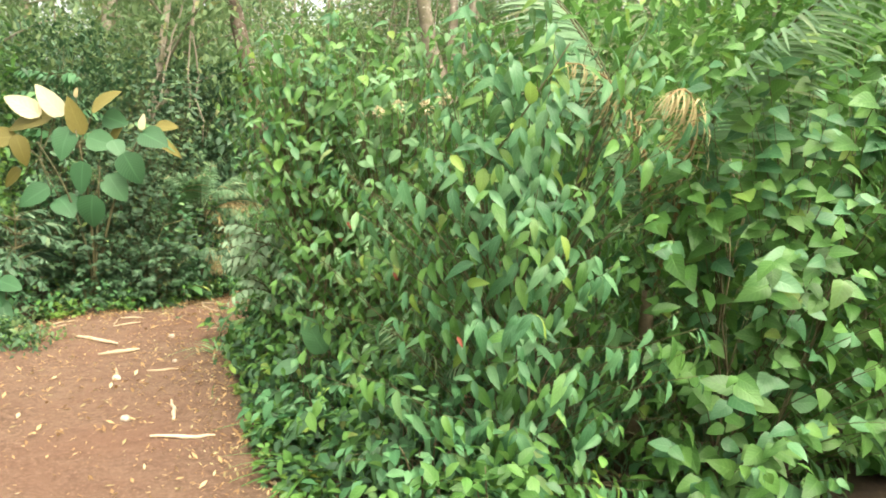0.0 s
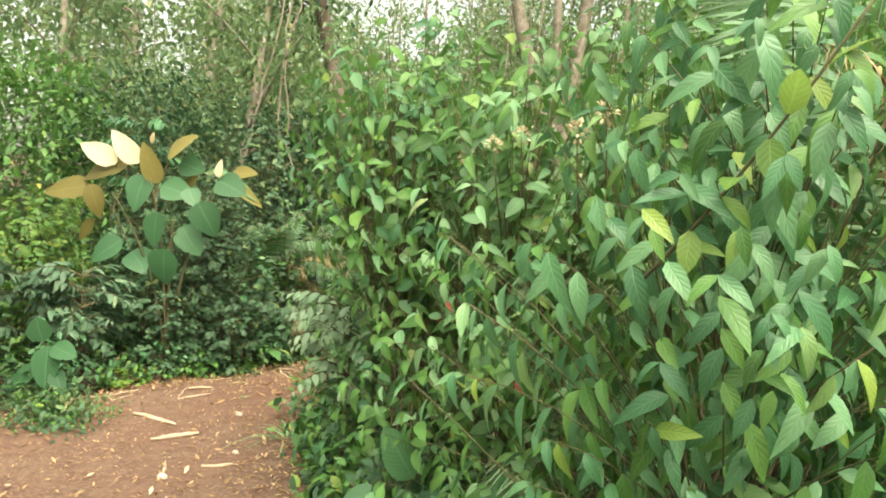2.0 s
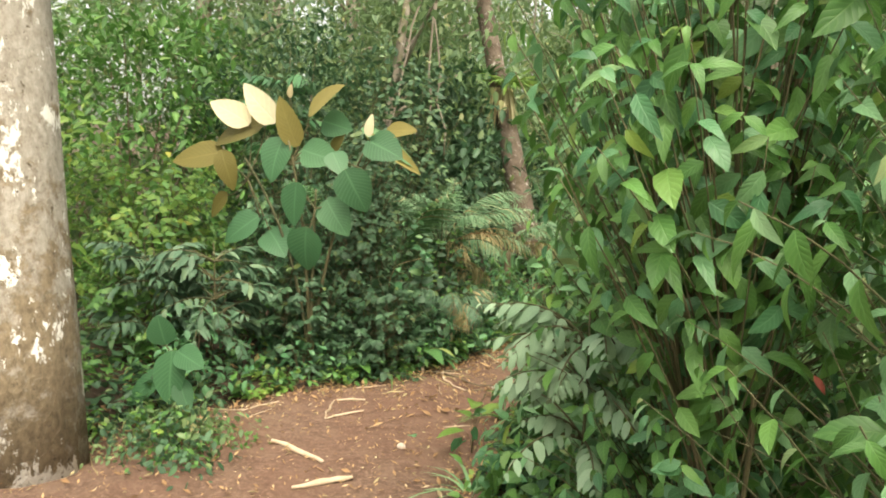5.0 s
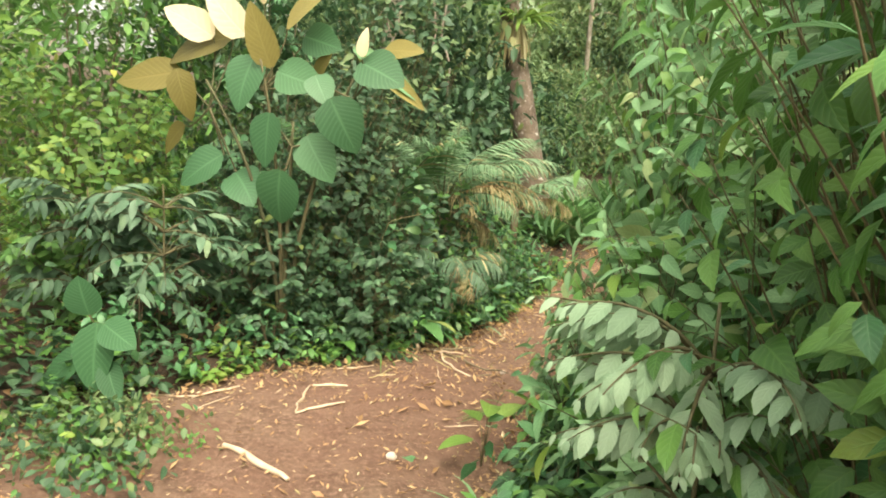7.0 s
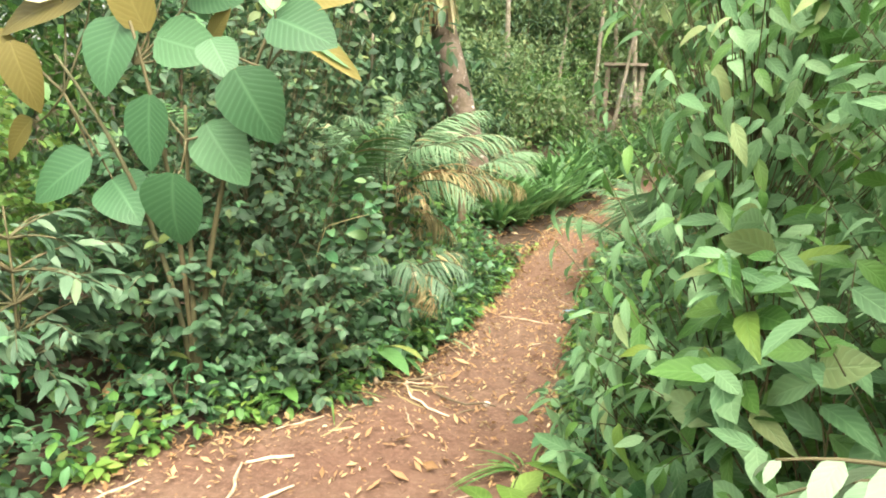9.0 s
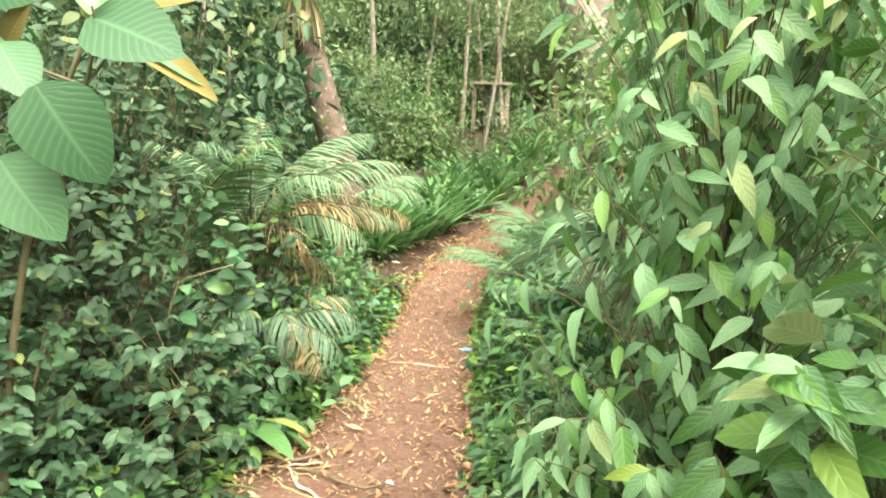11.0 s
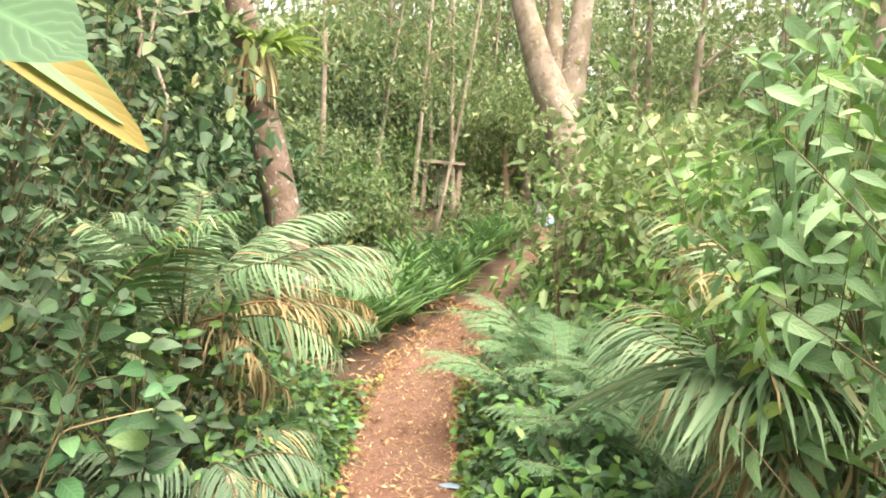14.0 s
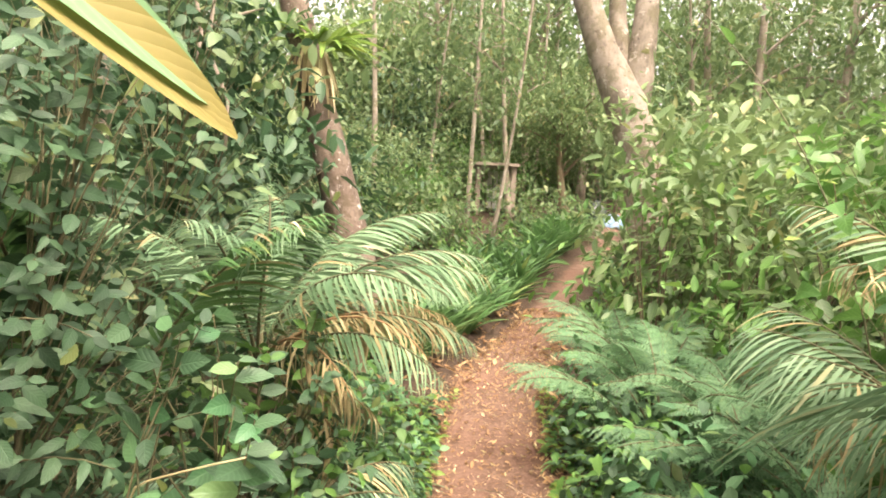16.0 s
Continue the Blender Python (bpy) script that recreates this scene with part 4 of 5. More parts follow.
def broad_plant(x, y):
    rng = np.random.default_rng(41)
    root = thing("broad_leaved_plant", x, y, "tall plant with broad ribbed leaves, gold undersides and cream young leaves", "plant")
    base = np.array(root.location)
    stems = [(-4.05, 7.15, 1.85), (-4.45, 7.15, 1.7), (-3.4, 7.2, 1.85), (-3.75, 7.1, 1.5)]
    for sx, sy, sz in stems:
        tip = np.array((sx, sy, sz)) - base
        c = bezier(np.zeros(3), tip * np.array((0.15, 0.3, 0.6)), tip, 12)
        part("stem", mesh_of("stem", [(*tube(c, np.linspace(0.017, 0.007, 12), 7)[:3], GREENTWIG)]), root, "brown felted stem")
    for rows, mat, label in ((GREEN_BLADES, BIGLEAF, ""), (GOLD_BLADES, GOLD, "gold felted leaf underside"), (CREAM_BLADES, CREAM, "cream young leaf")):
        for px, pz, dy, ang, ln in rows:
            way = np.array((math.cos(radians(ang)), -0.25 + 0.2 * rng.normal(), math.sin(radians(ang))))
            way /= np.linalg.norm(way)
            at = np.array((px, 7.15 + dy, pz)) - way * ln * 0.5 - base
            up = np.array((rng.normal(0, 0.2), -0.9, 0.55 + rng.normal(0, 0.2)))
            shape = leaf_shape(9, 0.76 if mat is BIGLEAF else 0.52, 0.64, 0.14, rng.uniform(0.05, 0.25), 0.7, rng.normal(0, 0.06))
            m = bases(at[None], way[None], up[None], [ln])[0]
            part("leaf", mesh_of("leaf", [(*shape, mat)]), root, label, Matrix(m.tolist()))
            near = min(stems, key=lambda q: np.linalg.norm(np.array(q) - base - at))
            stalk = bezier(at, at + np.array((0, 0.05, -0.05)), (np.array(near) - base) * np.array((0.95, 0.95, 0.9)), 6)
            if np.linalg.norm(stalk[-1] - at) < 0.6:
                part("stalk", mesh_of("stalk", [(*tube(stalk, np.linspace(0.004, 0.006, 6), 5)[:3], GREENTWIG)]), root)
    # the leaf that reaches out over the trail, gold side down
    at = np.array((-3.58, 7.42, 1.985)) - base
    way = np.array((0.39, 0.27, -0.25))
    m = bases(at[None], way[None], np.array(((0.5, -0.75, 0.5),)), [0.54])[0]
    part("leaf", mesh_of("leaf", [(*leaf_shape(10, 0.24, 0.75, 0.5, 0.1, 0.6), PALE)]), root, "pale green leaf over the trail", Matrix(m.tolist()))
    m[:3, 3] += np.array((0.032, 0.02, -0.052))
    part("leaf", mesh_of("leaf", [(*leaf_shape(10, 0.26, 0.75, 0.5, 0.1, 0.6), GOLD)]), root, "gold felted leaf underside", Matrix(m.tolist()))


broad_plant(-3.85, 7.3)


def rosette_plant(name, x, y, label, leaves, size, mat, shape, seed, rise=0.5, height=0.1):
    rng = np.random.default_rng(seed)
    root = thing(name, x, y, label, "plant", "low plants")
    me = mesh_of("leaf", [(*shape, mat)])
    for k in range(leaves):
        a = 2 * np.pi * (k + rng.uniform(-0.3, 0.3)) / leaves
        out = np.array((np.cos(a), np.sin(a), 0))
        z = height * rng.uniform(0.3, 1)
        c = bezier(np.zeros(3), np.array((0, 0, z * 0.7)), out * size * 0.3 + np.array((0, 0, z)), 5)
        stalk = part("stalk", mesh_of("stalk", [(*tube(c, np.linspace(0.0028, 0.002, 5), 4)[:3], GREENTWIG)]), root)
        m = bases(c[-1:], (out + np.array((0, 0, rise * rng.uniform(-0.6, 1.2))))[None], np.array((0, 0, 1.0))[None] + rng.normal(0, 0.2, (1, 3)), [size * rng.uniform(0.75, 1.1)])[0]
        part("leaf", me, root, m=Matrix(m.tolist()))
    return root


def facing_plant(x, y, label, rows, mat):
    """A young plant whose few large leaves hang towards the clearing; rows: x, z, angle, length, width."""
    root = thing("broad_seedling", x, y, label, "plant", "low plants")
    base = np.array(root.location)
    for px, pz, ang, ln, wide in rows:
        way = np.array((math.cos(radians(ang)), -0.3, math.sin(radians(ang))))
        way /= np.linalg.norm(way)
        at = np.array((px, y - 0.05, pz)) - way * ln * 0.5 - base
        m = bases(at[None], way[None], np.array(((0.1, -0.8, 0.6),)), [ln])[0]
        leaf = part("leaf", mesh_of("leaf", [(*leaf_shape(9, wide, 0.72, 0.12, 0.12, 0.65), mat)]), root, m=Matrix(m.tolist()))
        c = bezier(np.zeros(3), np.array((at[0] * 0.4, 0.05, max(at[2], 0.1) * 0.9)), at, 6)
        part("stalk", mesh_of("stalk", [(*tube(c, np.linspace(0.006, 0.004, 6), 5)[:3], GREENTWIG)]), root)


facing_plant(-4.05, 6.02, "young plant with large smooth green leaves at the clearing's edge", [(-4.0, 0.29, -80, 0.34, 0.66), (-3.85, 0.44, -8, 0.27, 0.6), (-4.22, 0.18, 222, 0.33, 0.5), (-4.08, 0.58, 100, 0.2, 0.95), (-3.88, 0.2, -50, 0.22, 0.6)], BIGLEAF)
facing_plant(-0.82, 4.28, "plant with one very large ribbed dark green leaf under the shrubs", [(-0.78, 0.66, 118, 0.26, 0.6), (-0.94, 0.45, 200, 0.16, 0.6), (-0.62, 0.48, 20, 0.18, 0.55)], BIGLEAF)
rosette_plant("bright_seedling", -2.22, 6.6, "seedling with bright yellow-green pointed leaves at the trail's edge", 5, 0.22, BRIGHT, leaf_shape(6, 0.46, 0.75, 0.2, 0.25, 0.8), 63, 0.4, 0.42)
rosette_plant("broad_strap_plant", -3.28, 8.15, "rosette of broad glossy dark green leaves beside the trail", 14, 0.4, STRAP, leaf_shape(7, 0.27, 0.8, 0.25, 0.35, 0.6), 64, 0.8, 0.22)
rosette_plant("dark_leaf_plant", -0.55, 4.1, "plant with large dark ribbed leaves", 6, 0.32, DARK, leaf_shape(8, 0.42, 0.8, 0.2, 0.3, 0.65), 65, 0.6, 0.3)


def pinnate(name, x, y, label, h, fronds, length, leaflet, mat, seed, shape, pairs=7, group="pinnate plants", heads=None, lowest=0.25):
    """A plant with feathered compound leaves on a thin stem."""
    rng = np.random.default_rng(seed)
    root = thing(name, x, y, label, "plant", group)
    c = bezier(np.zeros(3), np.array((0.04, 0.02, h * 0.5)), np.array((0, 0, h)), 8)
    part("stem", mesh_of("stem", [(*tube(c, np.linspace(0.01, 0.004, 8), 5)[:3], GREENTWIG)]), root)
    for k in range(fronds):
        f = rng.uniform(lowest, 1.0)
        me = frond_mesh(length * rng.uniform(0.7, 1.1), rng.uniform(10, 55), rng.uniform(40, 80), pairs, leaflet, mat, rng, 0.2, 0.55, shape, ragged=0.12 if mat is GREYGREEN else 0.04)
        head = rng.uniform(0, 360) if heads is None else heads[k % len(heads)] + rng.uniform(-20, 20)
        part("compound_leaf", me, root, m=pose(*c[int(f * 7)], 0, rng.uniform(-15, 15), head))
    return root


FEATHER = leaf_shape(4, 0.32, 0.7, 0.2, 0.25, 0.7)
pinnate("pinnate_plant", -4.42, 6.8, "grey-green plant with feathered compound leaves", 1.0, 46, 0.5, 0.15, GREYGREEN, 71, FEATHER, 9)
pinnate("pinnate_plant", -4.85, 6.65, "grey-green plant with feathered compound leaves", 0.9, 40, 0.48, 0.15, GREYGREEN, 72, FEATHER, 9)
pinnate("pale_compound_plant", -1.38, 5.25, "pale sage-green plant with insect-eaten compound leaves", 1.22, 30, 0.42, 0.098, SAGE, 73, leaf_shape(4, 0.42, 0.85, 0.15, 0.35, 0.5), 7, heads=(70, 95, 120, 145, 170, 195, 215), lowest=0.68)
pinnate("pinnate_sapling", -0.75, 5.9, "sapling with dark compound leaves above the shrubs", 2.5, 16, 0.5, 0.2, BLUEGREEN, 74, FEATHER, 6)
pinnate("pinnate_sapling", -5.4, 9.0, "sapling with blue-green compound leaves", 2.9, 22, 0.6, 0.24, BLUEGREEN, 75, FEATHER, 6)

# ---- palms, ferns, strap-leaved plants ----
palm("clump_palm", -3.55, 9.2, "clump of feathery palm leaves with dry brown fronds", [
    (-40, 70, 72, 1.25, 0.27, 0.05), (-95, 80, 75, 1.1, 0.3, 0.03), (-75, 66, 80, 1.2, 0.27, 0.12), (-100, 64, 80, 1.15, 0.27, 0.1), (-125, 66, 85, 1.1, 0.26, 0.06), (-150, 72, 75, 1.15, 0.27, 0.03), (-175, 74, 75, 1.1, 0.27, 0.03),
    (150, 74, 75, 1.1, 0.27, 0.03), (20, 76, 65, 1.25, 0.27, 0.03), (70, 72, 75, 1.1, 0.27, 0.03), (-90, 58, 100, 0.95, 0.22, 1.0), (-110, 60, 105, 0.9, 0.22, 1.0), (-60, 58, 95, 1.0, 0.22, 1.0), (-135, 55, 110, 0.8, 0.22, 1.0),
    (-85, 48, 80, 1.0, 0.25, 0.05), (-115, 46, 85, 0.95, 0.25, 0.08), (-80, 5, 60, 0.6, 0.24, 1.0), (-120, 0, 60, 0.62, 0.24, 1.0), (-50, 8, 65, 0.55, 0.22, 1.0)], 81, z=0.66, hang=0.05)
palm("clump_palm", -3.3, 8.75, "low feathery palm with drooping fronds beside the trail", [
    (-95, 60, 95, 0.62, 0.22, 0.05), (-150, 62, 100, 0.7, 0.24, 0.1), (170, 64, 95, 0.7, 0.24, 0.05), (-60, 64, 90, 0.6, 0.22, 0.1), (-120, 45, 90, 0.6, 0.22, 0.2), (-135, 40, 95, 0.6, 0.22, 1.0), (120, 60, 80, 0.7, 0.24, 0)], 82, GREYGREEN, z=0.2)
palm("clump_palm", -3.35, 10.9, "feathery palm with dry hanging fronds farther up the trail", [
    (-95, 66, 90, 0.9, 0.28, 0.1), (-60, 70, 85, 1.0, 0.28, 0.05), (-130, 66, 90, 0.9, 0.28, 0.1), (170, 72, 80, 1.0, 0.28, 0.05), (-100, 52, 95, 0.75, 0.24, 1.0), (-75, 50, 95, 0.7, 0.24, 1.0), (20, 74, 70, 1.1, 0.28, 0.0)], 88, z=0.5, hang=0.0)
palm("clump_palm", -4.05, 8.9, "tall green feathery palm behind the dark shrub", [
    (170, 86, 55, 1.75, 0.36, 0.0), (-160, 82, 60, 1.75, 0.36, 0.0), (130, 80, 65, 1.6, 0.34, 0.0), (-120, 80, 65, 1.6, 0.34, 0.03)], 83, STRAP, z=0.15, hang=-0.1)
palm("low_palm", -1.05, 8.7, "low palm with long arching leaflets and dry tips", [
    (92, 50, 45, 0.7, 0.42, 0.06), (112, 46, 50, 0.75, 0.42, 0.08), (135, 48, 55, 0.75, 0.42, 0.12), (70, 54, 50, 0.75, 0.42, 0.05), (45, 58, 50, 0.8, 0.4, 0.1), (160, 50, 55, 0.75, 0.4, 0.12), (185, 54, 60, 0.7, 0.38, 0.1), (140, 38, 60, 0.55, 0.3, 1.0), (100, 34, 55, 0.55, 0.3, 1.0), (150, 30, 75, 0.6, 0.34, 1.0)], 84, z=0.6, shape=WISP, pairs=8)
palm("low_palm", -0.9, 8.0, "low palm with dry brown lower fronds", [
    (95, 50, 60, 0.7, 0.36, 0.1), (140, 50, 65, 0.75, 0.36, 0.2), (170, 55, 70, 0.75, 0.36, 0.1), (120, 40, 70, 0.7, 0.32, 1.0), (75, 44, 70, 0.65, 0.3, 1.0), (160, 38, 70, 0.65, 0.3, 1.0), (150, 20, 80, 0.7, 0.34, 1.0), (125, 15, 85, 0.65, 0.34, 1.0)], 85, z=0.5, shape=WISP, pairs=8)
palm("shrub_palm", 1.05, 4.15, "palm among the shrubs with dry drooping fronds", [(155, 84, 104, 1.85, 0.27, 1.0), (142, 86, 96, 1.8, 0.26, 1.0), (90, 84, 60, 2.4, 0.42, 0.0), (60, 82, 50, 2.6, 0.42, 0.0), (200, 80, 70, 2.1, 0.4, 0.0)], 86, z=0.78)
palm("small_palm", -0.05, 3.85, "small young palm with narrow leaflets under the shrubs", [(160, 76, 60, 0.6, 0.22, 0.0), (200, 72, 65, 0.6, 0.22, 0.03), (130, 80, 55, 0.6, 0.22, 0.0)], 87, z=0.2, pairs=14)
palm("low_palm", -1.3, 8.15, "low palm with fanned long leaflets and dry straw tips", [
    (165, 62, 50, 0.42, 0.58, 0.12), (138, 60, 50, 0.45, 0.6, 0.1), (195, 64, 55, 0.42, 0.56, 0.12), (112, 52, 55, 0.45, 0.58, 0.06), (150, 30, 60, 0.35, 0.4, 1.0), (170, 10, 70, 0.4, 0.42, 1.0)], 89, z=0.75, pairs=4, hang=0.05)
palm("dry_palm", -1.02, 8.75, "young palm with withered straw-coloured fronds on the bank", [(115, 80, 125, 0.62, 0.2, 1.0), (80, 82, 115, 0.6, 0.2, 1.0), (60, 80, 80, 0.8, 0.24, 0.2), (200, 82, 90, 0.7, 0.24, 0.3)], 90, z=0.95, pairs=10)
rng_fn = np.random.default_rng(8)
for i, (x, y, high) in enumerate(((-1.45, 10.4, 1.3), (-1.2, 9.8, 1.15), (-0.95, 10.3, 1.3), (-1.3, 11.0, 1.25), (-1.0, 9.3, 1.1), (-1.25, 11.7, 1.2), (-1.42, 9.05, 0.8))):
    fern("bracken_fern", x, y, "light green bracken fern leaning over the trail's edge", [(k * 40 + rng_fn.uniform(-14, 14), rng_fn.uniform(66, 80), rng_fn.uniform(70, 90), high * rng_fn.uniform(0.85, 1.08), rng_fn.uniform(0.2, 0.26)) for k in range(9)], 91 + i)
rng_st = np.random.default_rng(15)
for i in range(84):
    y = 12.1 + 8.7 * (i / 84) ** 1.1
    x = float(edge_x(LEFT_EDGE, y)) - 0.3 - abs(rng_st.normal(0, 0.5))
    strap_plant("strap_leaf_plant", x, y, "clump of green strap leaves along the trail", 22, rng_st.uniform(0.5, 0.8), 500 + i, flat=-1.2)
for i in range(20):
    y = 13.5 + 8 * i / 20
    x = float(edge_x(RIGHT_EDGE, y)) + 0.3 + abs(rng_st.normal(0, 0.4))
    strap_plant("strap_leaf_plant", x, y, "clump of green strap leaves along the trail", 20, rng_st.uniform(0.4, 0.65), 590 + i, flat=-1.0)
for i, (x, y) in enumerate(((0.42, 3.0), (0.75, 3.05), (0.15, 3.15), (-0.82, 4.3), (-2.0, 6.0), (-0.6, 3.75))):
    strap_plant("grass_tuft", x, y, "tuft of arching narrow grass leaves at the trail's edge", 24, 0.42, 560 + i, GREEN if i % 2 else PALE, leaf_shape(6, 0.05, 0.45, 0.5, 0.9, 0.5))
strap_plant("pale_strap_plant", 0.55, 3.0, "strap-leaved plant with straw-coloured dying leaves", 9, 0.5, 570, STRAW, leaf_shape(7, 0.09, 0.5, 0.4, 0.8, 0.5), single=True)


# ---- low growth on the banks ----
def low_growth(name, label, count, y0, y1, near, far, size, mat, seed, shape, hmax=0.3):
    rng = np.random.default_rng(seed)
    y = rng.uniform(y0, y1, count)
    d = near + (far - near) * rng.uniform(0, 1, count) ** 1.8
    right = rng.uniform(0, 1, count) < 0.5
    x = np.where(right, edge_x(RIGHT_EDGE, y) + d, edge_x(LEFT_EDGE, y) - d)
    keep = np.hypot(x + 4.13, y - 5.15) > 0.3
    x, y = x[keep], y[keep]
    n, per = len(x), 9
    h = rng.uniform(0.04, hmax, n)
    c = np.stack([x, y, land(x, y)], 1)
    pos = np.repeat(c, per, 0)
    f = np.tile(np.linspace(0.25, 1, per), n)
    a = rng.uniform(0, 2 * np.pi, n * per)
    out = np.stack([np.cos(a), np.sin(a), np.zeros(n * per)], 1)
    pos[:, 2] += f * np.repeat(h, per)
    pos += out * size * 0.35
    ms = bases(pos, out + np.array((0, 0, 1)) * rng.uniform(-0.5, 0.5, (n * per, 1)), np.array((0, 0, 1)) + rng.normal(0, 0.3, (n * per, 3)), size * rng.uniform(0.5, 1.2, n * per))
    tagged(new(name, mesh_of(name, [scatter(shape, ms, mat)])), label, "undergrowth", kind="stuff")


low_growth("ground_cover", "low dark green ground cover along the trail's banks", 800, 2.6, 11.2, 0.02, 1.2, 0.085, DARK, 601, HERB, 0.3)
low_growth("ground_cover", "low fresh green herbs along the trail's banks", 760, 2.6, 11.2, 0.0, 1.0, 0.075, GREEN, 602, HERB, 0.26)
low_growth("ground_cover", "broad low leaves spread over the forest floor", 1200, -3, 22, 0.5, 4.5, 0.13, GREEN, 603, leaf_shape(3, 0.4, 0.72, 0.3, 0.4, 0.8), 0.6)
low_growth("ground_cover", "dark low leaves spread over the forest floor", 1100, -3, 24, 0.4, 5.0, 0.13, DARK, 604, HERB, 0.6)
low_growth("ground_cover", "pale seedlings at the trail's edge", 240, 2.8, 12, -0.06, 0.4, 0.06, BRIGHT, 605, HEART[0], 0.12)

rng_lb = np.random.default_rng(21)
for i in range(26):
    y = 2.9 + 8.6 * i / 26
    for edge, sgn in ((RIGHT_EDGE, 1), (LEFT_EDGE, -1)):
        d = rng_lb.uniform(0.3, 0.55)
        x = float(edge_x(edge, y)) + sgn * d
        if sgn < 0 and (y < 6.4 or abs(y - 7.85) < 0.3 or i % 3 == 0):
            continue
        hh = rng_lb.uniform(0.3, 0.6)
        thicket("low_bush", x, y, "knee-high leafy bush at the trail's edge", 0.27, 0.3, hh, 46, 8, rng_lb.uniform(0.065, 0.1), (GREEN, BLUEGREEN, DARK, BRIGHT)[i % 3 if sgn > 0 else 2 - i % 2], 640 + 2 * i + (sgn > 0), shape=HERB)

# weeds on the clearing
rng_wd = np.random.default_rng(61)
for i in range(24):
    x, y = rng_wd.uniform(-4.15, -3.2), rng_wd.uniform(4.75, 6.0)
    if math.hypot(x + 4.2, y - 5.17) < 0.42 or x > -3.0 - 0.25 * (y - 4.7) - 0.15:
        continue
    tall = rng_wd.uniform(0.07, 0.2)
    thicket("weed_patch", x, y, "small creeping weeds on the bare earth", 0.15, 0.15, tall, 22, 6, rng_wd.uniform(0.035, 0.06), (GREEN, OLIVE, DARK)[i % 3], 720 + i, shape=(OVAL[0], HERB)[i % 2], category="weed")


# ---- litter on the trail ----
def leaf_litter(name, label, count, size, mat, seed, spread, y0=3.0, y1=15.0, banks=False):
    rng = np.random.default_rng(seed)
    y = rng.uniform(y0, y1, count)
    l, r = np.maximum(edge_x(LEFT_EDGE, y), -4.2), edge_x(RIGHT_EDGE, y)
    t = rng.uniform(-spread, 1 + spread, count)
    edge = rng.uniform(0, 1, count) < 0.45
    t = np.where(edge, np.where(rng.uniform(0, 1, count) < 0.5, rng.normal(0.04, 0.07, count), rng.normal(0.96, 0.07, count)), t)
    if banks:
        t = np.where(rng.uniform(0, 1, count) < 0.5, -0.02 - 0.9 * rng.uniform(0, 1, count), 1.02 + 0.9 * rng.uniform(0, 1, count))
    x = l + (r - l) * t
    a = rng.uniform(0, 2 * np.pi, count)
    way = np.stack([np.cos(a), np.sin(a), rng.normal(0.1, 0.15, count)], 1)
    ms = bases(np.stack([x, y, land(x, y) + 0.012], 1), way, np.array((0, 0, 1)) + rng.normal(0, 0.28, (count, 3)), size * rng.uniform(0.35, 1.3, count))
    tagged(new(name, mesh_of(name, [scatter(leaf_shape(2, 0.45, 0.8, 0.5, -0.3, 0.7), ms, mat)])), label, "leaf litter", kind="stuff")


leaf_litter("leaf_litter", "brown fallen leaves scattered over the trail", 3000, 0.045, DEAD, 801, 0.06)
leaf_litter("leaf_litter", "crumbled brown leaf scraps trodden into the trail", 10000, 0.025, DEAD, 804, 0.05)
leaf_litter("leaf_litter", "pale dry leaf scraps scattered over the trail", 1300, 0.034, STRAW, 802, 0.04)
leaf_litter("leaf_litter", "larger dead leaves along the trail's edges", 110, 0.085, DEAD, 803, 0.1, 6.5)


leaf_litter("leaf_litter", "brown dead leaves lying under the shrubs of the banks", 1800, 0.09, DEAD, 805, 0.9, 3.2, banks=True)


def stick(x, y, length, head, r, mat, label, seed, name="stick", kink=0.06, lift=0.0):
    rng = np.random.default_rng(seed)
    k = 9
    t = np.linspace(-0.5, 0.5, k)
    w = np.cumsum(rng.normal(0, kink, k)) * length * 0.35
    ca, sa = math.cos(radians(head)), math.sin(radians(head))
    px, py = x + t * length * ca - w * sa, y + t * length * sa + w * ca
    c = np.stack([px, py, land(px, py) + r * 0.8 + lift * (t + 0.5)], 1)
    tagged(new(name, mesh_of(name, [(*tube(c, r * (1 - 0.55 * np.abs(t) * 2 * rng.uniform(0.5, 1, k)), 7, None, 0.12, rng)[:3], mat)])), label, "stick", "sticks")


PALE_STICK = "bleached broken stick lying on the red earth"
for i, row in enumerate(((-3.08, 6.0, 0.42, -12, 0.024), (-2.75, 5.77, 0.33, 50, 0.026), (-3.30, 6.73, 0.41, 107, 0.011), (-3.29, 6.99, 0.2, 43, 0.013), (-3.13, 6.65, 0.3, 55, 0.011), (-3.93, 6.42, 0.26, 28, 0.01), (-3.75, 6.55, 0.28, 69, 0.01),
                         (-2.5, 9.58, 0.43, -5, 0.01), (-2.2, 9.75, 0.3, 75, 0.012), (-2.76, 8.8, 0.3, -75, 0.012), (-3.9, 5.8, 0.4, 60, 0.014), (-2.45, 5.2, 0.3, -60, 0.016), (-2.2, 5.4, 0.22, 20, 0.013), (-1.75, 4.6, 0.4, -65, 0.018), (-1.5, 4.2, 0.36, 30, 0.016))):
    stick(*row[:4], row[4] * 0.75, PEELED, PALE_STICK, 830 + i)
rng_sd = np.random.default_rng(44)
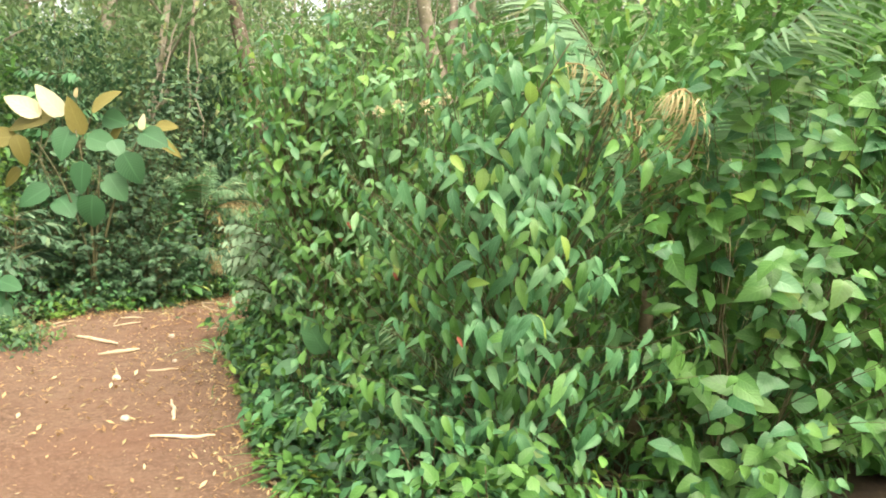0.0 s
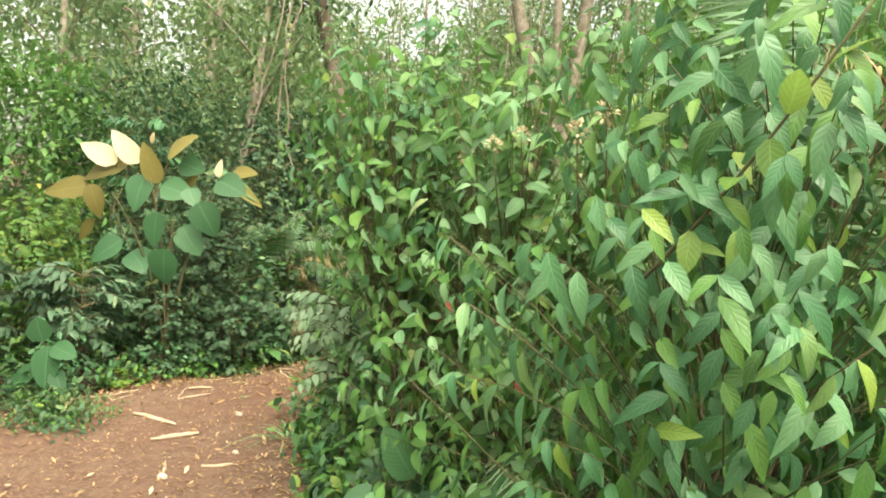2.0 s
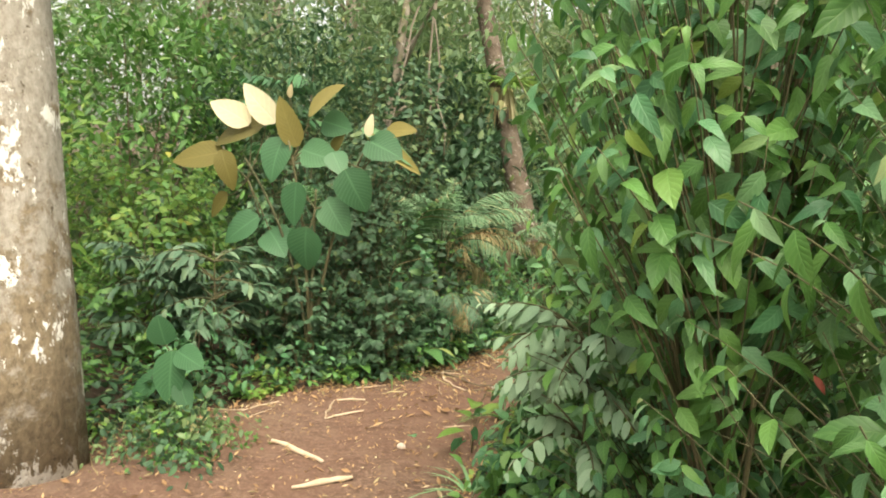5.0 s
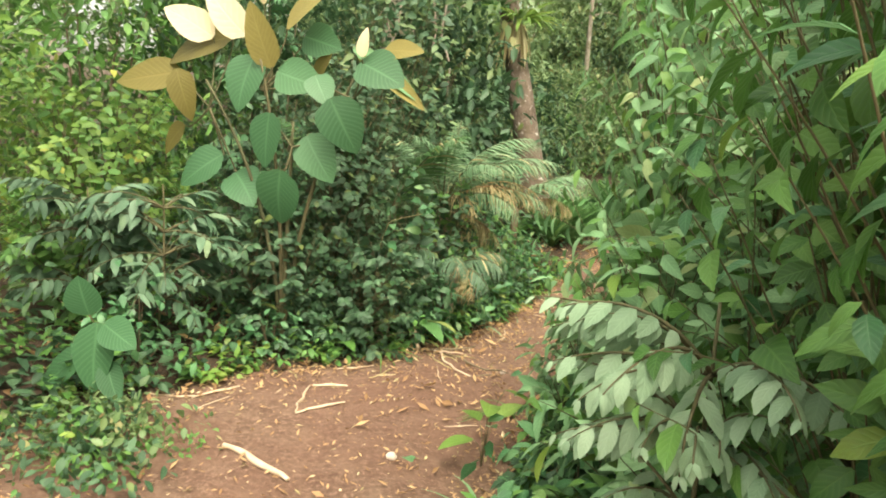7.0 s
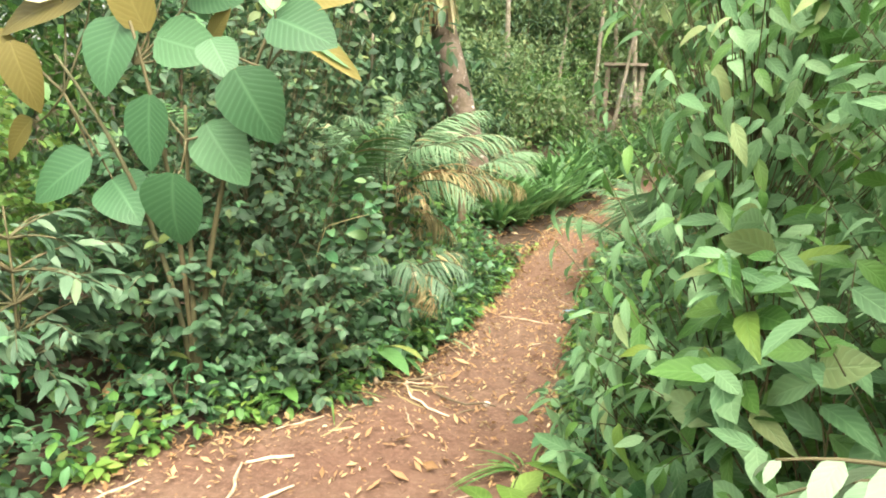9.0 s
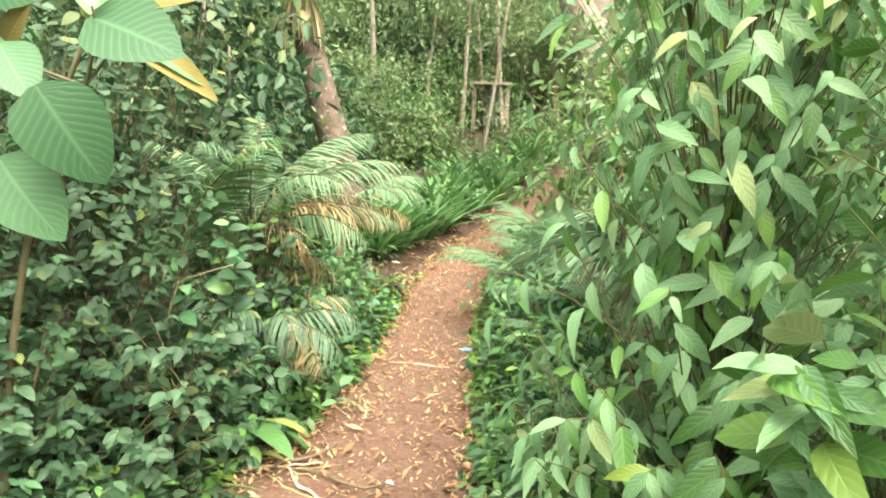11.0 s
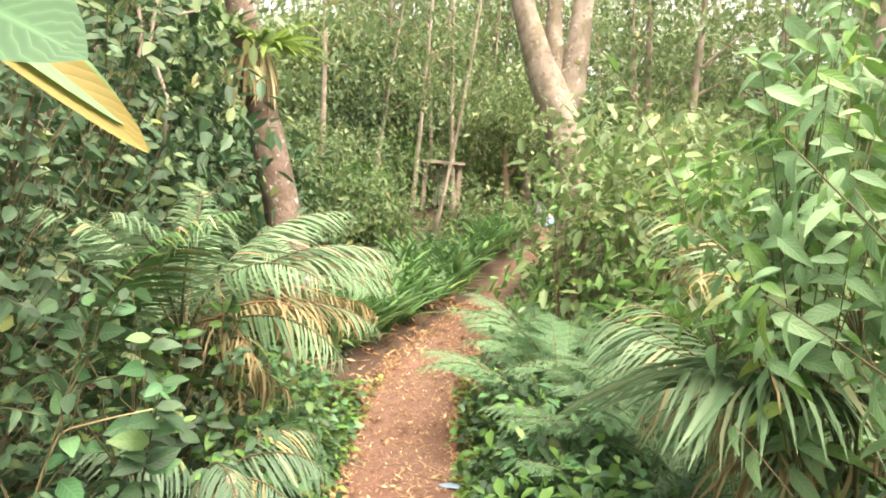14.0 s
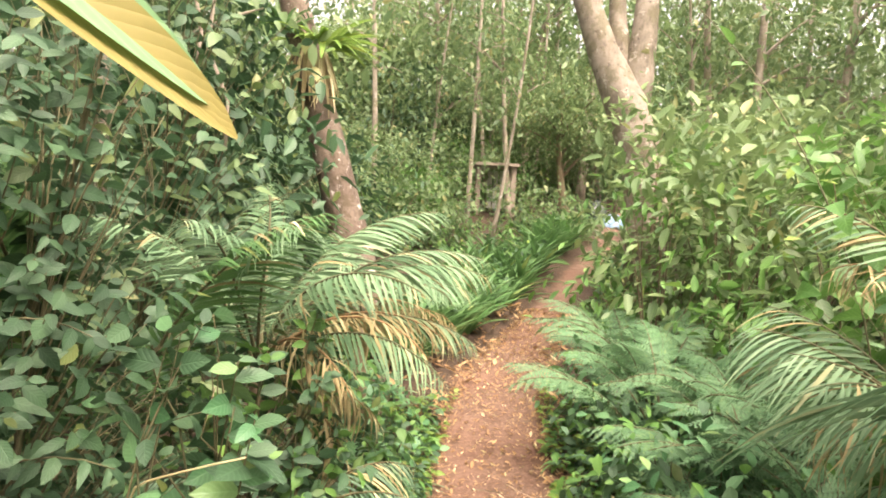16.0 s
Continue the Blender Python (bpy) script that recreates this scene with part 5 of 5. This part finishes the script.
for i in range(7):
    length, head = rng_sd.uniform(0.28, 0.62), rng_sd.uniform(-38, 24)
    stick(-3.1 + rng_sd.uniform(-0.08, 0.1) + 0.5 * length * math.cos(radians(head)), 7.95 + rng_sd.uniform(-0.08, 0.06) + 0.5 * length * math.sin(radians(head)), length, head, rng_sd.uniform(0.004, 0.009), (STRAW, PEELED, TWIG)[i % 3], "dry straw-coloured palm strand fallen beside the trail", 850 + i, "dry_strand", 0.12, 0.02 * (i % 3))
stick(-3.2, 8.02, 0.26, 125, 0.022, PEELED, "pale split base of a fallen palm frond", 869, "frond_base", 0.03, 0.14)
stick(-3.16, 8.62, 0.1, 80, 0.03, PEELED, "pale broken stub of a dead stem", 870, "dead_stub", 0.02, 0.46)
rng_tw = np.random.default_rng(33)
for i in range(26):
    y = rng_tw.uniform(3.6, 13)
    x = float(rng_tw.uniform(max(edge_x(LEFT_EDGE, y), -3.9), edge_x(RIGHT_EDGE, y)))
    stick(x, y, rng_tw.uniform(0.08, 0.28), rng_tw.uniform(0, 180), rng_tw.uniform(0.003, 0.006), (TWIG, PEELED, STRAW)[i % 3], "thin dry twig on the trail", 880 + i, "twig")
branch_line = np.concatenate([bezier(np.array((-3.6, 8.05, 0.0)), np.array((-3.62, 8.0, 0.6)), np.array((-3.47, 7.95, 0.88)), 7), bezier(np.array((-3.44, 7.94, 0.9)), np.array((-3.34, 7.92, 0.94)), np.array((-3.2, 7.89, 0.985)), 5)])
tagged(new("bare_branch", mesh_of("bare_branch", [(*tube(branch_line, np.linspace(0.004, 0.002, 12), 6)[:3], STRAW)])), "thin bare branch sticking out of the dark shrub", "branch")


def crumpled(name, x, y, sx, sy, sz, mats, label, category, seed, n=14):
    """A crumpled sheet heap on the ground."""
    rng = np.random.default_rng(seed)
    u, v = np.meshgrid(np.linspace(-1, 1, n), np.linspace(-1, 1, n))
    z = sz * np.clip(1.05 - u ** 2 - v ** 2, 0, 1) ** 0.6 * (0.75 + 0.25 * rng.uniform(-1, 1, u.shape)) + 0.01
    px = x + sx * u * (1 + 0.12 * rng.normal(size=u.shape)) * np.sqrt(1 - 0.4 * v ** 2)
    py = y + sy * v * np.sqrt(1 - 0.4 * u ** 2)
    vv = np.stack([px, py, land(px, py) + z], -1).reshape(-1, 3)
    i = (np.arange(n - 1)[:, None] * n + np.arange(n - 1)[None]).ravel()
    f = np.stack([i, i + 1, i + 1 + n, i + n], 1)
    return tagged(new(name, mesh_of(name, [(vv, f, vv[:, :2], mats)])), label, category)


crumpled("plastic_sheet", 0.95, 21.9, 0.3, 0.28, 0.3, PLASTIC, "crumpled pale blue plastic sheet beside the trail", "plastic sheet", 921)
crumpled("rubbish_bag", 0.62, 22.25, 0.3, 0.28, 0.5, DARKPLASTIC, "dark crumpled rubbish bag beside the trail", "bag", 922)
crumpled("plastic_wrapper", -2.16, 10.0, 0.07, 0.035, 0.02, PLASTIC, "small pale blue plastic wrapper lying on the trail", "wrapper", 923, 8)


def box_mesh(name, x0, y0, z0, x1, y1, z1, mat):
    v = np.array([(x, y, z) for z in (z0, z1) for y in (y0, y1) for x in (x0, x1)], float)
    f = np.array([(0, 2, 3, 1), (4, 5, 7, 6), (0, 1, 5, 4), (2, 6, 7, 3), (0, 4, 6, 2), (1, 3, 7, 5)])
    me = mesh_of(name, [(v, f, v[:, :2], mat)])
    me.polygons.foreach_set("use_smooth", np.zeros(6, bool))
    return me


def shelter(x, y):
    root = thing("wooden_shelter", x, y, "small weathered wooden shelter with a flat plank roof among the trees", "shelter")
    for px in (-0.4, 0.4):
        for py in (-0.4, 0.4):
            part("post", box_mesh("post", px - 0.05, py - 0.05, 0, px + 0.05, py + 0.05, 1.12, PLANK), root)
    for k in range(6):
        part("roof_plank", box_mesh("roof_plank", -0.5, -0.56 + 0.19 * k, 1.12 + 0.012 * (k % 2), 0.5, -0.38 + 0.19 * k, 1.18 + 0.012 * (k % 2), PLANK), root)
    for k in range(4):
        part("wall_board", box_mesh("wall_board", -0.15 + 0.14 * k, 0.46, 0.2, -0.04 + 0.14 * k, 0.49, 1.1, PALEPLANK), root, "pale upright board")


shelter(-1.84, 22.0)


# ---- small touches in the shrubs ----
def flower_head(x, y, z, seed):
    rng = np.random.default_rng(seed)
    root = new("flower_head")
    root.location = (x, y, z)
    tagged(root, "small cream flower cluster at the top of a shrub", "flower", "flower heads")
    n = 40
    out = unit(rng.normal(0, 1, (n, 3)) + np.array((0, 0, 0.6)))
    part("petals", mesh_of("petals", [scatter(leaf_shape(2, 0.6, 0.8, 0.3, 0.1, 0.7), bases(out * 0.02, out, np.array((0, 0, 1)) + rng.normal(0, 0.5, (n, 3)), 0.018 * rng.uniform(0.7, 1.3, n)), CREAM)]), root)
    c = bezier(np.array((0, 0, 0.0)), np.array((0.01, 0.03, -0.12)), np.array((0.03, 0.12, -0.25)), 6)
    part("stalk", mesh_of("stalk", [(*tube(c, np.linspace(0.002, 0.003, 6), 4)[:3], GREENTWIG)]), root)


for i, (x, y, z) in enumerate(((-0.45, 3.85, 1.9), (-0.36, 3.88, 1.94), (-0.17, 3.35, 1.88), (-0.1, 3.32, 1.93), (0.25, 3.2, 1.95), (-0.6, 4.2, 1.9))):
    flower_head(x, y, z, 950 + i)
for i, (x, y, z) in enumerate(((-0.58, 3.92, 1.34), (-0.3, 3.75, 1.12), (0.05, 3.05, 0.98), (-0.75, 4.6, 1.2))):
    m = bases(np.array(((x, y, z),)), np.array(((0.5, -0.5, -0.6),)), np.array(((0, -0.8, 0.6),)), [0.05])[0]
    ob = new("red_leaf", mesh_of("red_leaf", [(*LANCE[1], RED)]))
    ob.matrix_basis = Matrix(m.tolist())
    tagged(ob, "single withered red leaf hanging in a shrub", "leaf", "withered leaves")
rosette_plant("whorl_leaf_seedling", -3.62, 7.92, "seedling with a drooping whorl of long dark leaves", 8, 0.24, DARK, leaf_shape(6, 0.3, 0.75, 0.25, 0.5, 0.75), 969, -0.3, 0.82)
for i, (x, y) in enumerate(((-3.15, 9.95), (-2.95, 11.2), (-3.0, 10.4), (-3.2, 8.0), (-3.5, 7.5), (-1.8, 8.3), (-1.85, 9.2), (-1.75, 10.9))):
    rosette_plant("herb_rosette", x, y, "low herb with spreading fresh green leaves beside the trail", 8, 0.17, (GREEN, STRAP)[i % 2], leaf_shape(5, 0.4, 0.75, 0.2, 0.35, 0.7), 970 + i, 0.6, 0.2)

for i, (x, y) in enumerate(((-0.86, 4.0), (-1.9, 4.3), (-2.4, 5.1), (-2.2, 5.6), (-2.6, 6.4), (-2.5, 7.9))):
    rng_p = np.random.default_rng(990 + i)
    r = rng_p.uniform(0.014, 0.03)
    t = np.linspace(-1, 1, 7)
    z = float(land(x, y))
    tagged(new("pebble", mesh_of("pebble", [(*tube(np.stack([x + r * t * 1.3, np.full(7, y), np.full(7, z + r * 0.5)], 1), r * np.sqrt(np.clip(1.02 - t * t, 0.02, 1)), 9, None, 0.08, rng_p)[:3], STONE)])), "small pale stone on the red earth", "stone", "stones")


def vine(points, leaves, size, label, mat, seed):
    """A thin twining stem with a few leaves."""
    rng = np.random.default_rng(seed)
    c = bezier(*[np.array(p) for p in points], 16)
    root = new("vine")
    root.location = c[0]
    tagged(root, label, "vine", "vines")
    c = c - c[0]
    part("stem", mesh_of("stem", [(*tube(c, np.linspace(0.005, 0.003, 16), 5)[:3], GREENTWIG)]), root)
    me = mesh_of("leaf", [(*OVAL[1], mat)])
    for k in range(leaves):
        p = c[int(3 + 12 * k / leaves)]
        w = np.array((rng.normal(0, 0.6), -0.4, rng.normal(-0.1, 0.5)))
        part("leaf", me, root, m=Matrix(bases(p[None], w[None], np.array(((0, -0.5, 0.8),)) + rng.normal(0, 0.2, (1, 3)), [size * rng.uniform(0.7, 1.1)])[0].tolist()))


vine(((0.0, 3.2, 1.5), (0.18, 3.0, 1.75), (0.36, 2.95, 2.1)), 8, 0.11, "yellow-green vine climbing over the shrubs", BRIGHT, 991)
vine(((-1.0, 9.2, 1.0), (-1.1, 9.3, 1.9), (-1.6, 9.8, 2.7)), 9, 0.13, "thin vine with green leaves across the bank", GREEN, 992)
vine(((-0.6, 8.4, 1.6), (-0.9, 8.6, 2.2), (-1.25, 9.0, 2.5)), 9, 0.14, "thin vine with round green leaves across the bank", GREEN, 993)
rosette_plant("broad_leaf_sapling", -1.12, 6.3, "sapling with a few broad pale leaves above the shrubs", 5, 0.26, PALE, leaf_shape(7, 0.7, 0.75, 0.12, 0.25, 0.65), 994, 0.2, 1.75)
for i, (x, y) in enumerate(((-3.0, 8.9), (-3.05, 9.6), (-2.95, 10.3), (-3.35, 7.75), (-1.95, 8.0), (-1.9, 8.9), (-1.85, 9.9), (-2.2, 7.3))):
    strap_plant("grass_tuft", x, y, "tuft of narrow green grass at the trail's edge", 20, 0.3, 1000 + i, (PALM, GREEN)[i % 2], leaf_shape(6, 0.06, 0.45, 0.5, 0.9, 0.5))
